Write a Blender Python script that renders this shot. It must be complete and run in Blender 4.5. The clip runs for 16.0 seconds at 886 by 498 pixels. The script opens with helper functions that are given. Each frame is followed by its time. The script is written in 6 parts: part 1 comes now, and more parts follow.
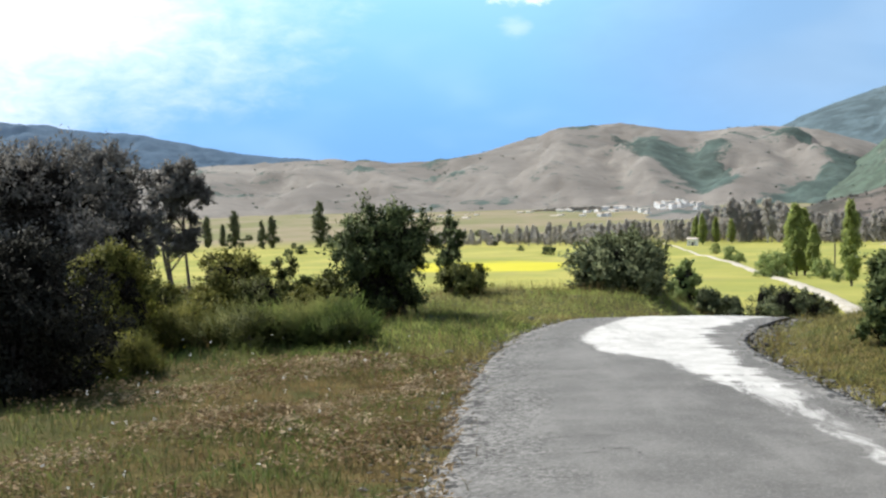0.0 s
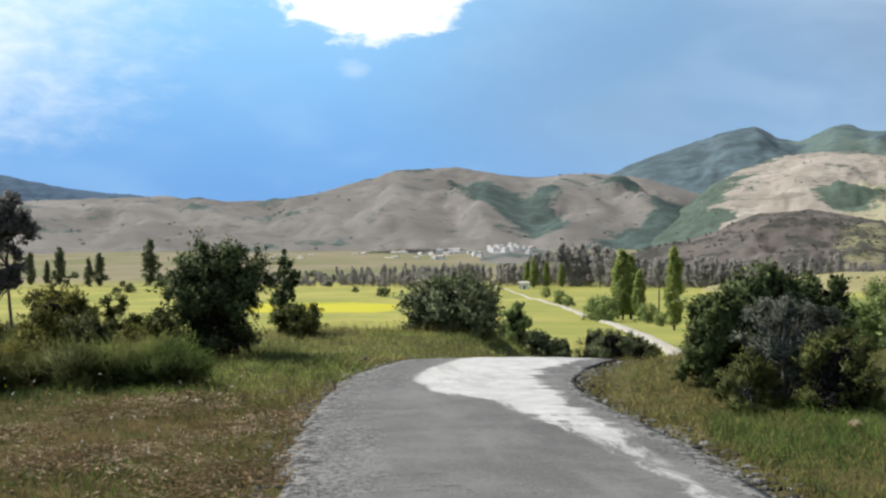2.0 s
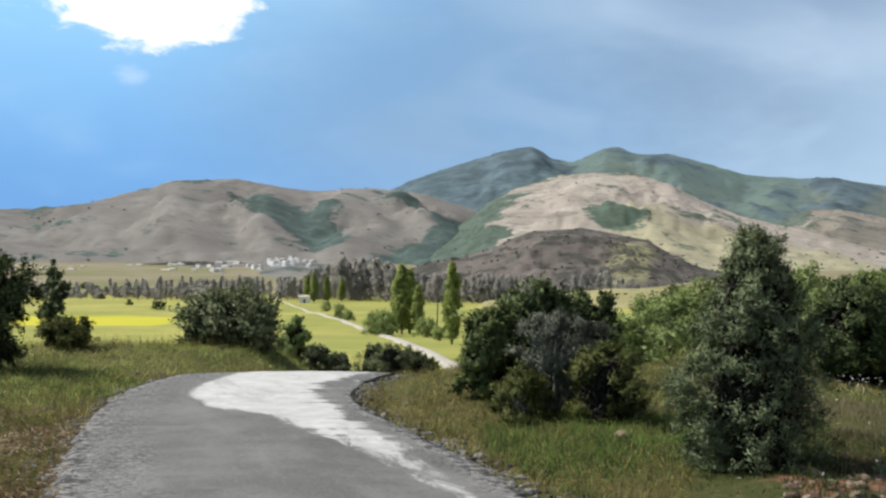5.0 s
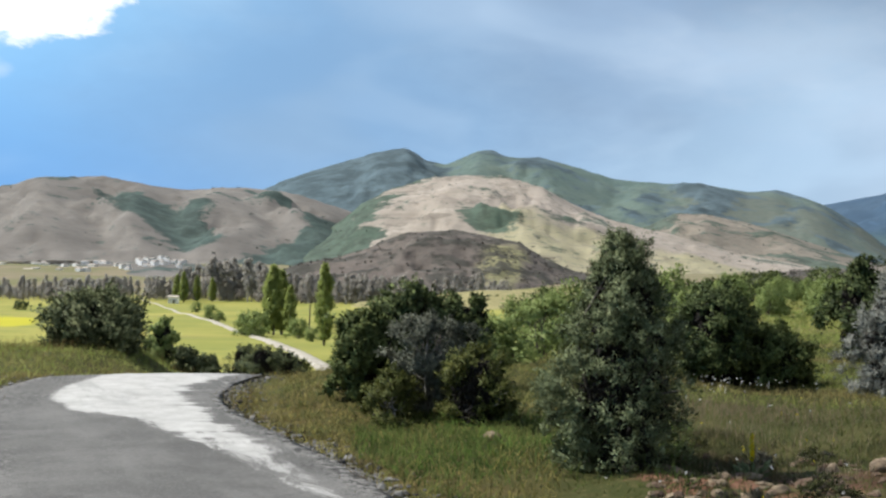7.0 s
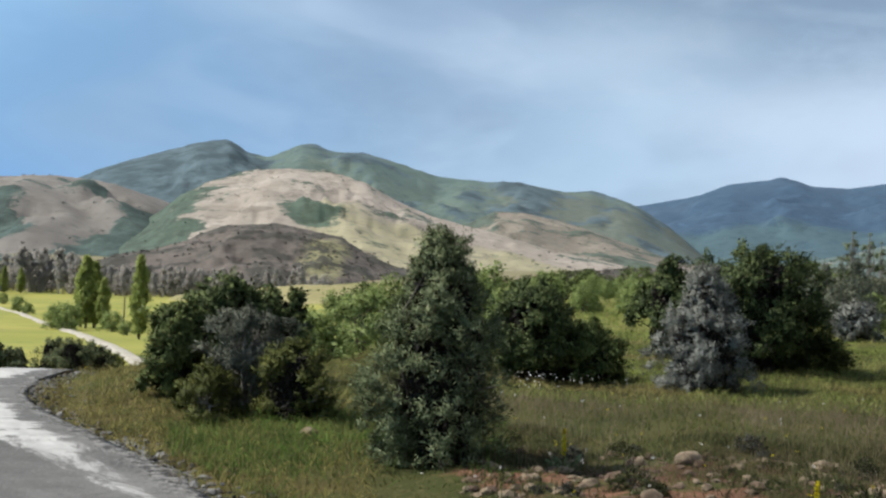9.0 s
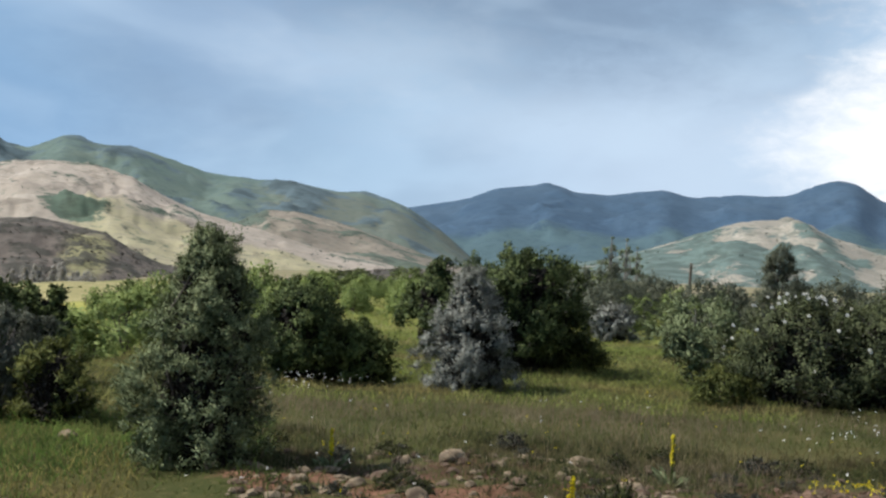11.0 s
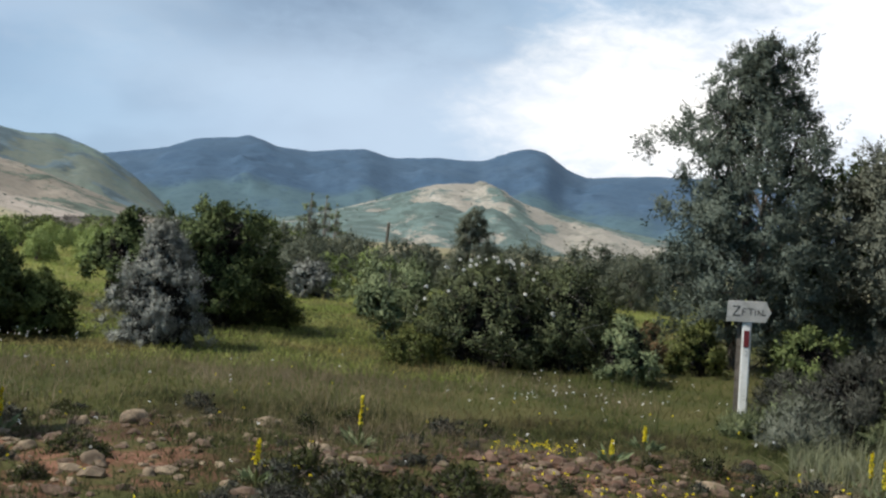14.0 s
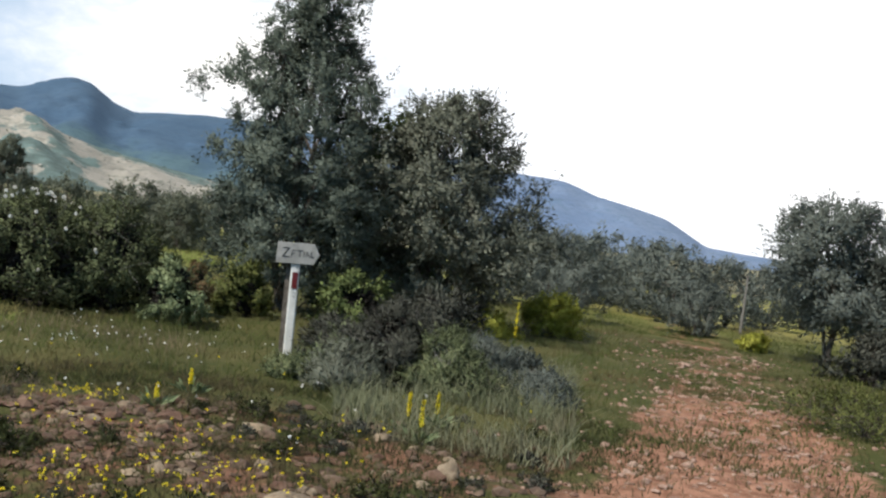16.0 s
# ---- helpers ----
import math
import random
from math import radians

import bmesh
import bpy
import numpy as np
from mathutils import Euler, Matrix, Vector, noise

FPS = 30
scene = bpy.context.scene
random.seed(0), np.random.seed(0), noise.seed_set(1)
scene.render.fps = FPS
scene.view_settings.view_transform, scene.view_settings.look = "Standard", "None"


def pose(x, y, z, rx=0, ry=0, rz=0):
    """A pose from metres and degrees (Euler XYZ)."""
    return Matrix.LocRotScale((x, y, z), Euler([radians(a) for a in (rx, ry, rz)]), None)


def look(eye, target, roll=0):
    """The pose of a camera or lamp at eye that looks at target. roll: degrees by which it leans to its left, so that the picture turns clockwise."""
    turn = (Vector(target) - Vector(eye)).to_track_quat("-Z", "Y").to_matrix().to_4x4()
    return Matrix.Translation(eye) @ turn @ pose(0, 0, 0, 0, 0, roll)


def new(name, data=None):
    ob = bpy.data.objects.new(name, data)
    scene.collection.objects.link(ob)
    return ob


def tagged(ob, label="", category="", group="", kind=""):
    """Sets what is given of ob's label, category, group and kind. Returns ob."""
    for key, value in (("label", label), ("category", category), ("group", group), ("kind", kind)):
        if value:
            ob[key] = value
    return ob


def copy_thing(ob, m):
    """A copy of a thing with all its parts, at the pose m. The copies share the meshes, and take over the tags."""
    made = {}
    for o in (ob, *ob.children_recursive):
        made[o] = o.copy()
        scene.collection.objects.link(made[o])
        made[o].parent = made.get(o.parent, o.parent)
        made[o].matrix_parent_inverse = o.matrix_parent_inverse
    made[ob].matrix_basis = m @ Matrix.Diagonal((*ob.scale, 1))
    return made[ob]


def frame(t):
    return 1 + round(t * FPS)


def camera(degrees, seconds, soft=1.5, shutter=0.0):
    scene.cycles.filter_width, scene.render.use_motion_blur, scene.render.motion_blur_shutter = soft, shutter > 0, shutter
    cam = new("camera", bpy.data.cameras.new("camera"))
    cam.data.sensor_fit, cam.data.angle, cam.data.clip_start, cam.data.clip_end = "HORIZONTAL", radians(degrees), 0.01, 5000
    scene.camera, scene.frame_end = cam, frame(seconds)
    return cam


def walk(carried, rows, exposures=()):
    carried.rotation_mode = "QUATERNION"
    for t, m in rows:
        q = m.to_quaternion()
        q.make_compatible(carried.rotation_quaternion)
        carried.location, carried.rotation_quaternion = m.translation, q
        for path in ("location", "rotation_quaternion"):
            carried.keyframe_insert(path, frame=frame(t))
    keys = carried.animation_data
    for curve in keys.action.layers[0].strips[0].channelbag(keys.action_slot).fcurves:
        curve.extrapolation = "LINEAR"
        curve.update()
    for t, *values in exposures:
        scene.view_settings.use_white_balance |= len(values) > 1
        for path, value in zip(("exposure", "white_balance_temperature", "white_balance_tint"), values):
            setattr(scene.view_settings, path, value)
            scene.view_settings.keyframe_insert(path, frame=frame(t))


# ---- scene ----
cam = camera(40.0, 16.0, soft=2.4)
EYE = 1.7
# seconds, x, y, z from the first eye, yaw, pitch, roll
ROWS = [
    (0.0, -0.000, 0.000, -0.000, 0.00, -2.20, 1.40),
    (0.5, -0.006, -0.031, -0.005, -2.09, -1.81, 1.15),
    (1.0, -0.009, -0.067, -0.008, -4.10, -1.36, 0.96),
    (1.5, -0.006, -0.091, -0.006, -5.95, -0.87, 0.62),
    (2.0, -0.010, -0.109, -0.005, -7.74, -0.37, 0.33),
    (2.5, -0.011, -0.105, -0.004, -9.52, -0.01, 0.13),
    (3.0, -0.013, -0.099, -0.002, -11.31, 0.20, -0.03),
    (3.5, -0.015, -0.103, -0.001, -13.06, 0.26, -0.15),
    (4.0, -0.016, -0.111, -0.005, -14.81, 0.28, -0.24),
    (6.5, 0.019, -0.079, -0.009, -22.50, 0.37, -0.78),
    (7.0, 0.023, -0.069, -0.007, -23.99, 0.42, -0.87),
    (7.5, 0.038, -0.057, -0.008, -25.49, 0.44, -1.00),
    (8.0, 0.054, -0.042, -0.006, -27.34, 0.45, -1.20),
    (8.5, 0.062, -0.035, -0.006, -29.62, 0.42, -1.43),
    (9.0, 0.053, -0.039, -0.005, -32.37, 0.38, -1.78),
    (9.5, 0.043, -0.053, -0.006, -35.34, 0.40, -2.13),
    (12.0, 0.037, -0.071, 0.013, -47.86, 0.80, -2.86),
    (12.5, 0.063, -0.061, 0.017, -50.33, 0.65, -3.11),
    (13.0, 0.080, -0.048, 0.022, -52.87, 0.42, -3.55),
    (13.5, 0.136, -0.011, 0.025, -55.27, 0.08, -4.16),
    (14.0, 0.214, 0.042, 0.024, -57.22, -0.43, -4.78),
    (14.5, 0.293, 0.094, 0.020, -58.66, -1.14, -5.40),
    (15.0, 0.340, 0.147, 0.020, -61.76, -1.88, -6.06),
    (15.5, 0.389, 0.191, 0.006, -70.68, -1.85, -6.85),
    (16.0, 0.412, 0.190, 0.006, -78.47, -1.02, -7.21),
]
EXPOSURES = [(0.0, 0.48), (0.5, 0.42), (1.0, 0.30), (1.5, 0.20), (2.5, 0.08), (4.0, 0.08), (6.5, 0.16), (7.5, 0.15), (9.0, 0.10), (9.5, 0.12), (12.0, 0.06), (14.0, 0.04), (16.0, 0.14)]
walk(cam, [(t, pose(x, y, EYE + z, 90 + pitch, roll, yaw)) for t, x, y, z, yaw, pitch, roll in ROWS], EXPOSURES)

# ---------------------------------------------------------------- world and sun
SUN_AZ, SUN_EL = -56.0, 50.0


def nodes_of(tree):
    tree.nodes.clear()

    def n(kind, **props):
        node = tree.nodes.new(kind)
        for key, value in props.items():
            if key == "operation":
                node.operation = value
            elif key == "blend_type":
                node.blend_type = value
            elif key == "data_type":
                node.data_type = value
            elif key == "interpolation_type":
                node.interpolation_type = value
        return node

    def put(socket, value):
        if isinstance(value, bpy.types.NodeSocket):
            tree.links.new(value, socket)
        elif value is not None:
            socket.default_value = value

    def m(op, a, b=None, c=None, clamp=False):
        node = n("ShaderNodeMath", operation=op)
        node.use_clamp = clamp
        put(node.inputs[0], a), put(node.inputs[1], b), put(node.inputs[2], c)
        return node.outputs[0]

    def ramp(x, lo, hi, a=0.0, b=1.0):
        node = n("ShaderNodeMapRange", interpolation_type="SMOOTHSTEP")
        for i, value in enumerate((x, lo, hi, a, b)):
            put(node.inputs[i], value)
        return node.outputs[0]

    def mix(f, a, b, blend="MIX"):
        node = n("ShaderNodeMix", data_type="RGBA", blend_type=blend)
        put(node.inputs[0], f)
        for i, v in ((6, a), (7, b)):
            put(node.inputs[i], (*v, 1) if isinstance(v, tuple) and len(v) == 3 else v)
        return node.outputs[2]

    def noise_tex(vec, scale, detail=4.0, rough=0.55, distort=0.0, out=0):
        node = n("ShaderNodeTexNoise")
        if vec is not None:
            tree.links.new(vec, node.inputs["Vector"])
        node.inputs["Scale"].default_value = scale
        node.inputs["Detail"].default_value = detail
        node.inputs["Roughness"].default_value = rough
        node.inputs["Distortion"].default_value = distort
        return node.outputs[out]

    return n, put, m, ramp, mix, noise_tex


def build_world():
    world = bpy.data.worlds.new("sky")
    scene.world = world
    world.use_nodes = True
    tree = world.node_tree
    n, put, m, ramp, mix, noise_tex = nodes_of(tree)
    sky = n("ShaderNodeTexSky")
    sky.sky_type, sky.sun_disc = "NISHITA", False
    sky.sun_elevation, sky.sun_rotation = radians(SUN_EL), radians(SUN_AZ)
    sky.air_density, sky.dust_density, sky.ozone_density = 1.2, 1.0, 2.0
    dim = mix(1.0, sky.outputs[0], (0.10, 0.10, 0.10), "MULTIPLY")
    d = n("ShaderNodeTexCoord").outputs["Generated"]
    sep = n("ShaderNodeSeparateXYZ")
    tree.links.new(d, sep.inputs[0])
    x, y, zz = sep.outputs
    az = m("MULTIPLY", m("ARCTAN2", x, y), 57.2958)
    el = m("MULTIPLY", m("ARCSINE", zz), 57.2958)
    flat = n("ShaderNodeCombineXYZ")
    put(flat.inputs[0], m("MULTIPLY", az, 0.062)), put(flat.inputs[1], m("MULTIPLY", el, 0.13))
    big = noise_tex(flat.outputs[0], 1.1, 4, 0.42, 0.2)
    fine = noise_tex(flat.outputs[0], 2.0, 3, 0.42, 0.2)

    edge_noise = noise_tex(flat.outputs[0], 9.0, 7, 0.62, 0.3)

    def ellipse(a0, e0, wa, we, wobble=0.5):
        da = m("DIVIDE", m("SUBTRACT", az, a0), wa)
        de = m("DIVIDE", m("SUBTRACT", el, e0), we)
        r = m("SQRT", m("ADD", m("MULTIPLY", da, da), m("MULTIPLY", de, de)))
        r = m("ADD", r, m("MULTIPLY", m("SUBTRACT", fine, 0.5), wobble))
        return m("ADD", r, m("MULTIPLY", m("SUBTRACT", edge_noise, 0.5), wobble * 1.1))

    # storm-blue air, turning to grey-blue overcast towards the brighter quarter
    high = mix(ramp(az, 2.0, 24.0), (0.33, 0.68, 1.05), (0.20, 0.40, 0.70))
    blue = mix(ramp(el, 2.0, 13.0), (0.125, 0.38, 0.82), high)
    grey = mix(ramp(el, 1.0, 14.0), (0.42, 0.61, 0.83), (0.33, 0.49, 0.68))
    turn = ramp(m("ADD", az, m("MULTIPLY", m("SUBTRACT", big, 0.5), 18.0)), 0.0, 36.0)
    col = mix(turn, blue, grey)
    col = mix(0.12, col, dim)
    streak = ramp(big, 0.40, 0.66)
    col = mix(m("MULTIPLY", m("MULTIPLY", streak, turn), 0.40), col, (0.46, 0.63, 0.85))
    dark = ramp(fine, 0.47, 0.66)
    col = mix(m("MULTIPLY", m("MULTIPLY", dark, turn), 0.42), col, (0.19, 0.28, 0.42))
    col = mix(m("MULTIPLY", ramp(fine, 0.45, 0.75), 0.22), col, (0.55, 0.78, 1.0))
    col = mix(m("MULTIPLY", m("MULTIPLY", ramp(az, 36.0, 56.0), ramp(el, 13.0, 6.0)), 0.55), col, (0.66, 0.76, 0.90))
    gloom = m("SUBTRACT", 1.0, ramp(ellipse(48.0, 14.5, 17.0, 7.5, 0.5), 0.2, 1.2))
    col = mix(m("MULTIPLY", gloom, 0.66), col, (0.175, 0.245, 0.36))
    bruise = m("SUBTRACT", 1.0, ramp(ellipse(31.5, 10.0, 9.0, 8.0, 0.4), 0.1, 1.25))
    col = mix(m("MULTIPLY", bruise, 0.38), col, (0.155, 0.235, 0.40))
    pall = m("SUBTRACT", 1.0, ramp(ellipse(18.0, 7.0, 13.0, 6.5, 0.4), 0.2, 1.2))
    col = mix(m("MULTIPLY", pall, 0.5), col, (0.20, 0.35, 0.56))
    rift = ramp(noise_tex(flat.outputs[0], 1.7, 3, 0.45, 0.5), 0.50, 0.68)
    col = mix(m("MULTIPLY", m("MULTIPLY", rift, turn), 0.22), col, (0.60, 0.76, 0.93))
    # soft heaped clouds in the grey quarter
    for a0, e0, wa, we, much in ((39.5, 9.6, 8.0, 2.6, 0.42), (31.5, 13.6, 6.5, 2.0, 0.10), (46.5, 6.8, 9.0, 2.0, 0.35), (24.0, 11.6, 5.0, 1.4, 0.20)):
        heap = m("SUBTRACT", 1.0, ramp(ellipse(a0, e0, wa, we, 0.8), 0.1, 1.2))
        col = mix(m("MULTIPLY", heap, much), col, (0.60, 0.74, 0.90))
    # bright cloud banks
    left = m("SUBTRACT", 1.0, ramp(ellipse(-26.0, 13.5, 22.0, 12.0, 0.45), 0.25, 1.15))
    col = mix(left, col, (1.15, 1.15, 1.12))
    puff = m("SUBTRACT", 1.0, ramp(ellipse(4.4, 12.1, 5.4, 2.9, 0.75), 0.72, 1.02))
    col = mix(puff, col, (1.2, 1.2, 1.18))
    wisp = m("SUBTRACT", 1.0, ramp(ellipse(3.6, 8.0, 0.7, 0.45, 2.4), -0.2, 1.3))
    col = mix(m("MULTIPLY", wisp, 0.22), col, (1.0, 1.05, 1.1))
    right = m("SUBTRACT", 1.0, ramp(ellipse(96.0, 14.0, 32.0, 22.0, 0.45), 0.45, 1.15))
    col = mix(right, col, (1.25, 1.25, 1.27))
    glow = m("SUBTRACT", 1.0, ramp(ellipse(67.0, 6.5, 9.5, 4.8, 0.6), 0.15, 1.15))
    col = mix(glow, col, (1.2, 1.18, 1.16))
    back = ramp(m("ABSOLUTE", az), 120.0, 150.0)
    col = mix(back, col, (0.32, 0.38, 0.46))
    col = mix(ramp(el, 24.0, 48.0), col, (0.24, 0.29, 0.36))
    bg = n("ShaderNodeBackground")
    tree.links.new(col, bg.inputs[0])
    bg.inputs[1].default_value = 1.0
    out = n("ShaderNodeOutputWorld")
    tree.links.new(bg.outputs[0], out.inputs[0])


build_world()
lamp = bpy.data.lights.new("sun", "SUN")
lamp.energy, lamp.angle, lamp.color = 5.0, radians(2.0), (1.0, 0.95, 0.86)
sun = new("sun", lamp)
_a, _e = radians(SUN_AZ), radians(SUN_EL)
sun.matrix_world = look((0, 0, 60), (-math.sin(_a) * math.cos(_e) * 10, -math.cos(_a) * math.cos(_e) * 10, 60 - math.sin(_e) * 10))

# ---------------------------------------------------------------- materials


def material(name, build, rough=0.9, bump=0.0, bump_scale=40.0, spec=0.3, thin=0.0, upright=0.0):
    """build(kit) returns the colour socket or an rgb tuple."""
    mat = bpy.data.materials.new(name)
    mat.use_nodes = True
    tree = mat.node_tree
    kit = nodes_of(tree)
    n, put, m, ramp, mix, noise_tex = kit
    bsdf = n("ShaderNodeBsdfPrincipled")
    out = n("ShaderNodeOutputMaterial")
    tree.links.new(bsdf.outputs[0], out.inputs[0])
    pos = n("ShaderNodeNewGeometry").outputs["Position"]
    col = build(kit, pos, tree)
    put(bsdf.inputs["Base Color"], (*col, 1) if isinstance(col, tuple) else col)
    bsdf.inputs["Roughness"].default_value = rough
    bsdf.inputs["Specular IOR Level"].default_value = spec
    if thin:
        back = n("ShaderNodeBsdfTranslucent")
        put(back.inputs[0], col)
        both = n("ShaderNodeMixShader")
        both.inputs[0].default_value = thin
        tree.links.new(bsdf.outputs[0], both.inputs[1])
        tree.links.new(back.outputs[0], both.inputs[2])
        tree.links.new(both.outputs[0], out.inputs[0])
    if upright:
        # blades stand so close that a sward takes the light as its ground would
        lift = n("ShaderNodeVectorMath", operation="MULTIPLY_ADD")
        tree.links.new(n("ShaderNodeNewGeometry").outputs["Normal"], lift.inputs[0])
        lift.inputs[1].default_value = (1 - upright,) * 3
        lift.inputs[2].default_value = (0, 0, upright)
        straight = n("ShaderNodeVectorMath", operation="NORMALIZE")
        tree.links.new(lift.outputs[0], straight.inputs[0])
        tree.links.new(straight.outputs[0], bsdf.inputs["Normal"])
    if bump:
        b = n("ShaderNodeBump")
        b.inputs["Strength"].default_value = bump
        tree.links.new(noise_tex(pos, bump_scale, 5, 0.6), b.inputs["Height"])
        tree.links.new(b.outputs[0], bsdf.inputs["Normal"])
    return mat


def leafy(name, dark, mid, light, rough=0.6, patch=7.0, thin=0.22):
    """Foliage: each leaf its own shade, clumps of shade over the plant, and paler young shoots."""
    def build(kit, pos, tree):
        n, put, m, ramp, mix, noise_tex = kit
        island = n("ShaderNodeNewGeometry").outputs["Random Per Island"]
        obj = n("ShaderNodeObjectInfo").outputs["Random"]
        tuft = noise_tex(pos, patch, 4, 0.6)
        c = mix(m("MULTIPLY_ADD", island, 0.55, 0.40), dark, mid)
        c = mix(m("MULTIPLY", ramp(island, 0.78, 1.0), 0.6), c, light)
        c = mix(m("MULTIPLY", ramp(tuft, 0.48, 0.66), 0.75), c, light)
        c = mix(m("MULTIPLY", ramp(tuft, 0.47, 0.34), 0.60), c, dark)
        return mix(m("MULTIPLY", obj, 0.2), c, dark)
    return material(name, build, rough, spec=0.12, thin=thin)


def grassy(name, dark, mid, light, other, patch=0.35, thin=0.48):
    """A sward: broad drifts of one growth and another, smaller tufts, and blades that differ a little.

    A blade sends half of its light through, so it takes about twice the colour of the sward as a whole."""
    dark, mid, light, other = (tuple(1.85 * q for q in c) for c in (dark, mid, light, other))

    def build(kit, pos, tree):
        n, put, m, ramp, mix, noise_tex = kit
        island = n("ShaderNodeNewGeometry").outputs["Random Per Island"]
        c = mix(ramp(noise_tex(pos, patch * 6, 5, 0.65), 0.36, 0.64), dark, mid)
        c = mix(m("MULTIPLY", ramp(noise_tex(pos, patch * 2.2, 6, 0.65, 0.4), 0.50, 0.68), 0.75), c, light)
        c = mix(m("MULTIPLY", ramp(noise_tex(pos, patch, 6, 0.62, 0.6), 0.48, 0.62), 0.85), c, other)
        c = mix(m("MULTIPLY", ramp(island, 0.82, 1.0), 0.35), c, light)
        return mix(m("MULTIPLY", ramp(island, 0.30, 0.0), 0.3), c, dark)
    return material(name, build, 0.75, spec=0.1, thin=thin, upright=0.85)


def land(name, base, second, third, scale, streak=1.0, spots=None, spot_size=0.02, bump=0.9, bump_scale=0.05, ledge=None, grass=None):
    """Hill cover: two tones in broad patches, streaks of a third, ledges of rock, and thickets of mottled scrub."""
    def build(kit, pos, tree):
        n, put, m, ramp, mix, noise_tex = kit
        sq = n("ShaderNodeMapping")
        tree.links.new(pos, sq.inputs[0])
        sq.inputs["Scale"].default_value = (1, 1, 2.2 * streak)
        v = sq.outputs[0]
        c = mix(ramp(noise_tex(v, scale, 8, 0.62, 0.3), 0.34, 0.66), base, second)
        c = mix(m("MULTIPLY", ramp(noise_tex(v, scale * 3.1, 8, 0.65, 0.6), 0.50, 0.72), 0.75), c, third)
        if grass:
            ga = n("ShaderNodeAttribute")
            ga.attribute_name = "grass"
            gm = m("ADD", ga.outputs["Fac"], m("MULTIPLY", m("SUBTRACT", noise_tex(v, scale * 2, 7, 0.65), 0.5), 1.4))
            c = mix(m("MULTIPLY", ramp(gm, 0.40, 0.75), 0.85), c, grass)
        if ledge:
            lay = n("ShaderNodeMapping")
            tree.links.new(pos, lay.inputs[0])
            lay.inputs["Scale"].default_value = (1, 1, 5)
            rk = noise_tex(lay.outputs[0], scale * 4, 9, 0.72, 0.9)
            c = mix(m("MULTIPLY", ramp(rk, 0.53, 0.60), 0.6), c, ledge)
        g = noise_tex(v, scale * 22, 5, 0.7)
        c = mix(m("MULTIPLY", ramp(g, 0.44, 0.66), 0.35), c, tuple(0.55 * q for q in base))
        if spots:
            at = n("ShaderNodeAttribute")
            at.attribute_name = "scrub"
            s = noise_tex(v, spot_size, 7, 0.75)
            fray = noise_tex(v, spot_size * 7, 4, 0.7)
            thick = m("ADD", m("MULTIPLY", at.outputs["Fac"], 0.36), m("MULTIPLY_ADD", fray, 0.22, m("MULTIPLY", s, 0.9)))
            wood = mix(ramp(noise_tex(v, spot_size * 3, 6, 0.7), 0.38, 0.64), tuple(0.75 * q for q in spots), tuple(1.35 * q for q in spots))
            c = mix(m("MULTIPLY", ramp(thick, 0.66, 0.74), 0.92), c, wood)
            bush = noise_tex(v, spot_size * 4.5, 4, 0.65)
            c = mix(m("MULTIPLY", ramp(bush, 0.60, 0.66), 0.55), c, wood)
        return c
    return material(name, build, 0.95, bump, bump_scale, 0.1)


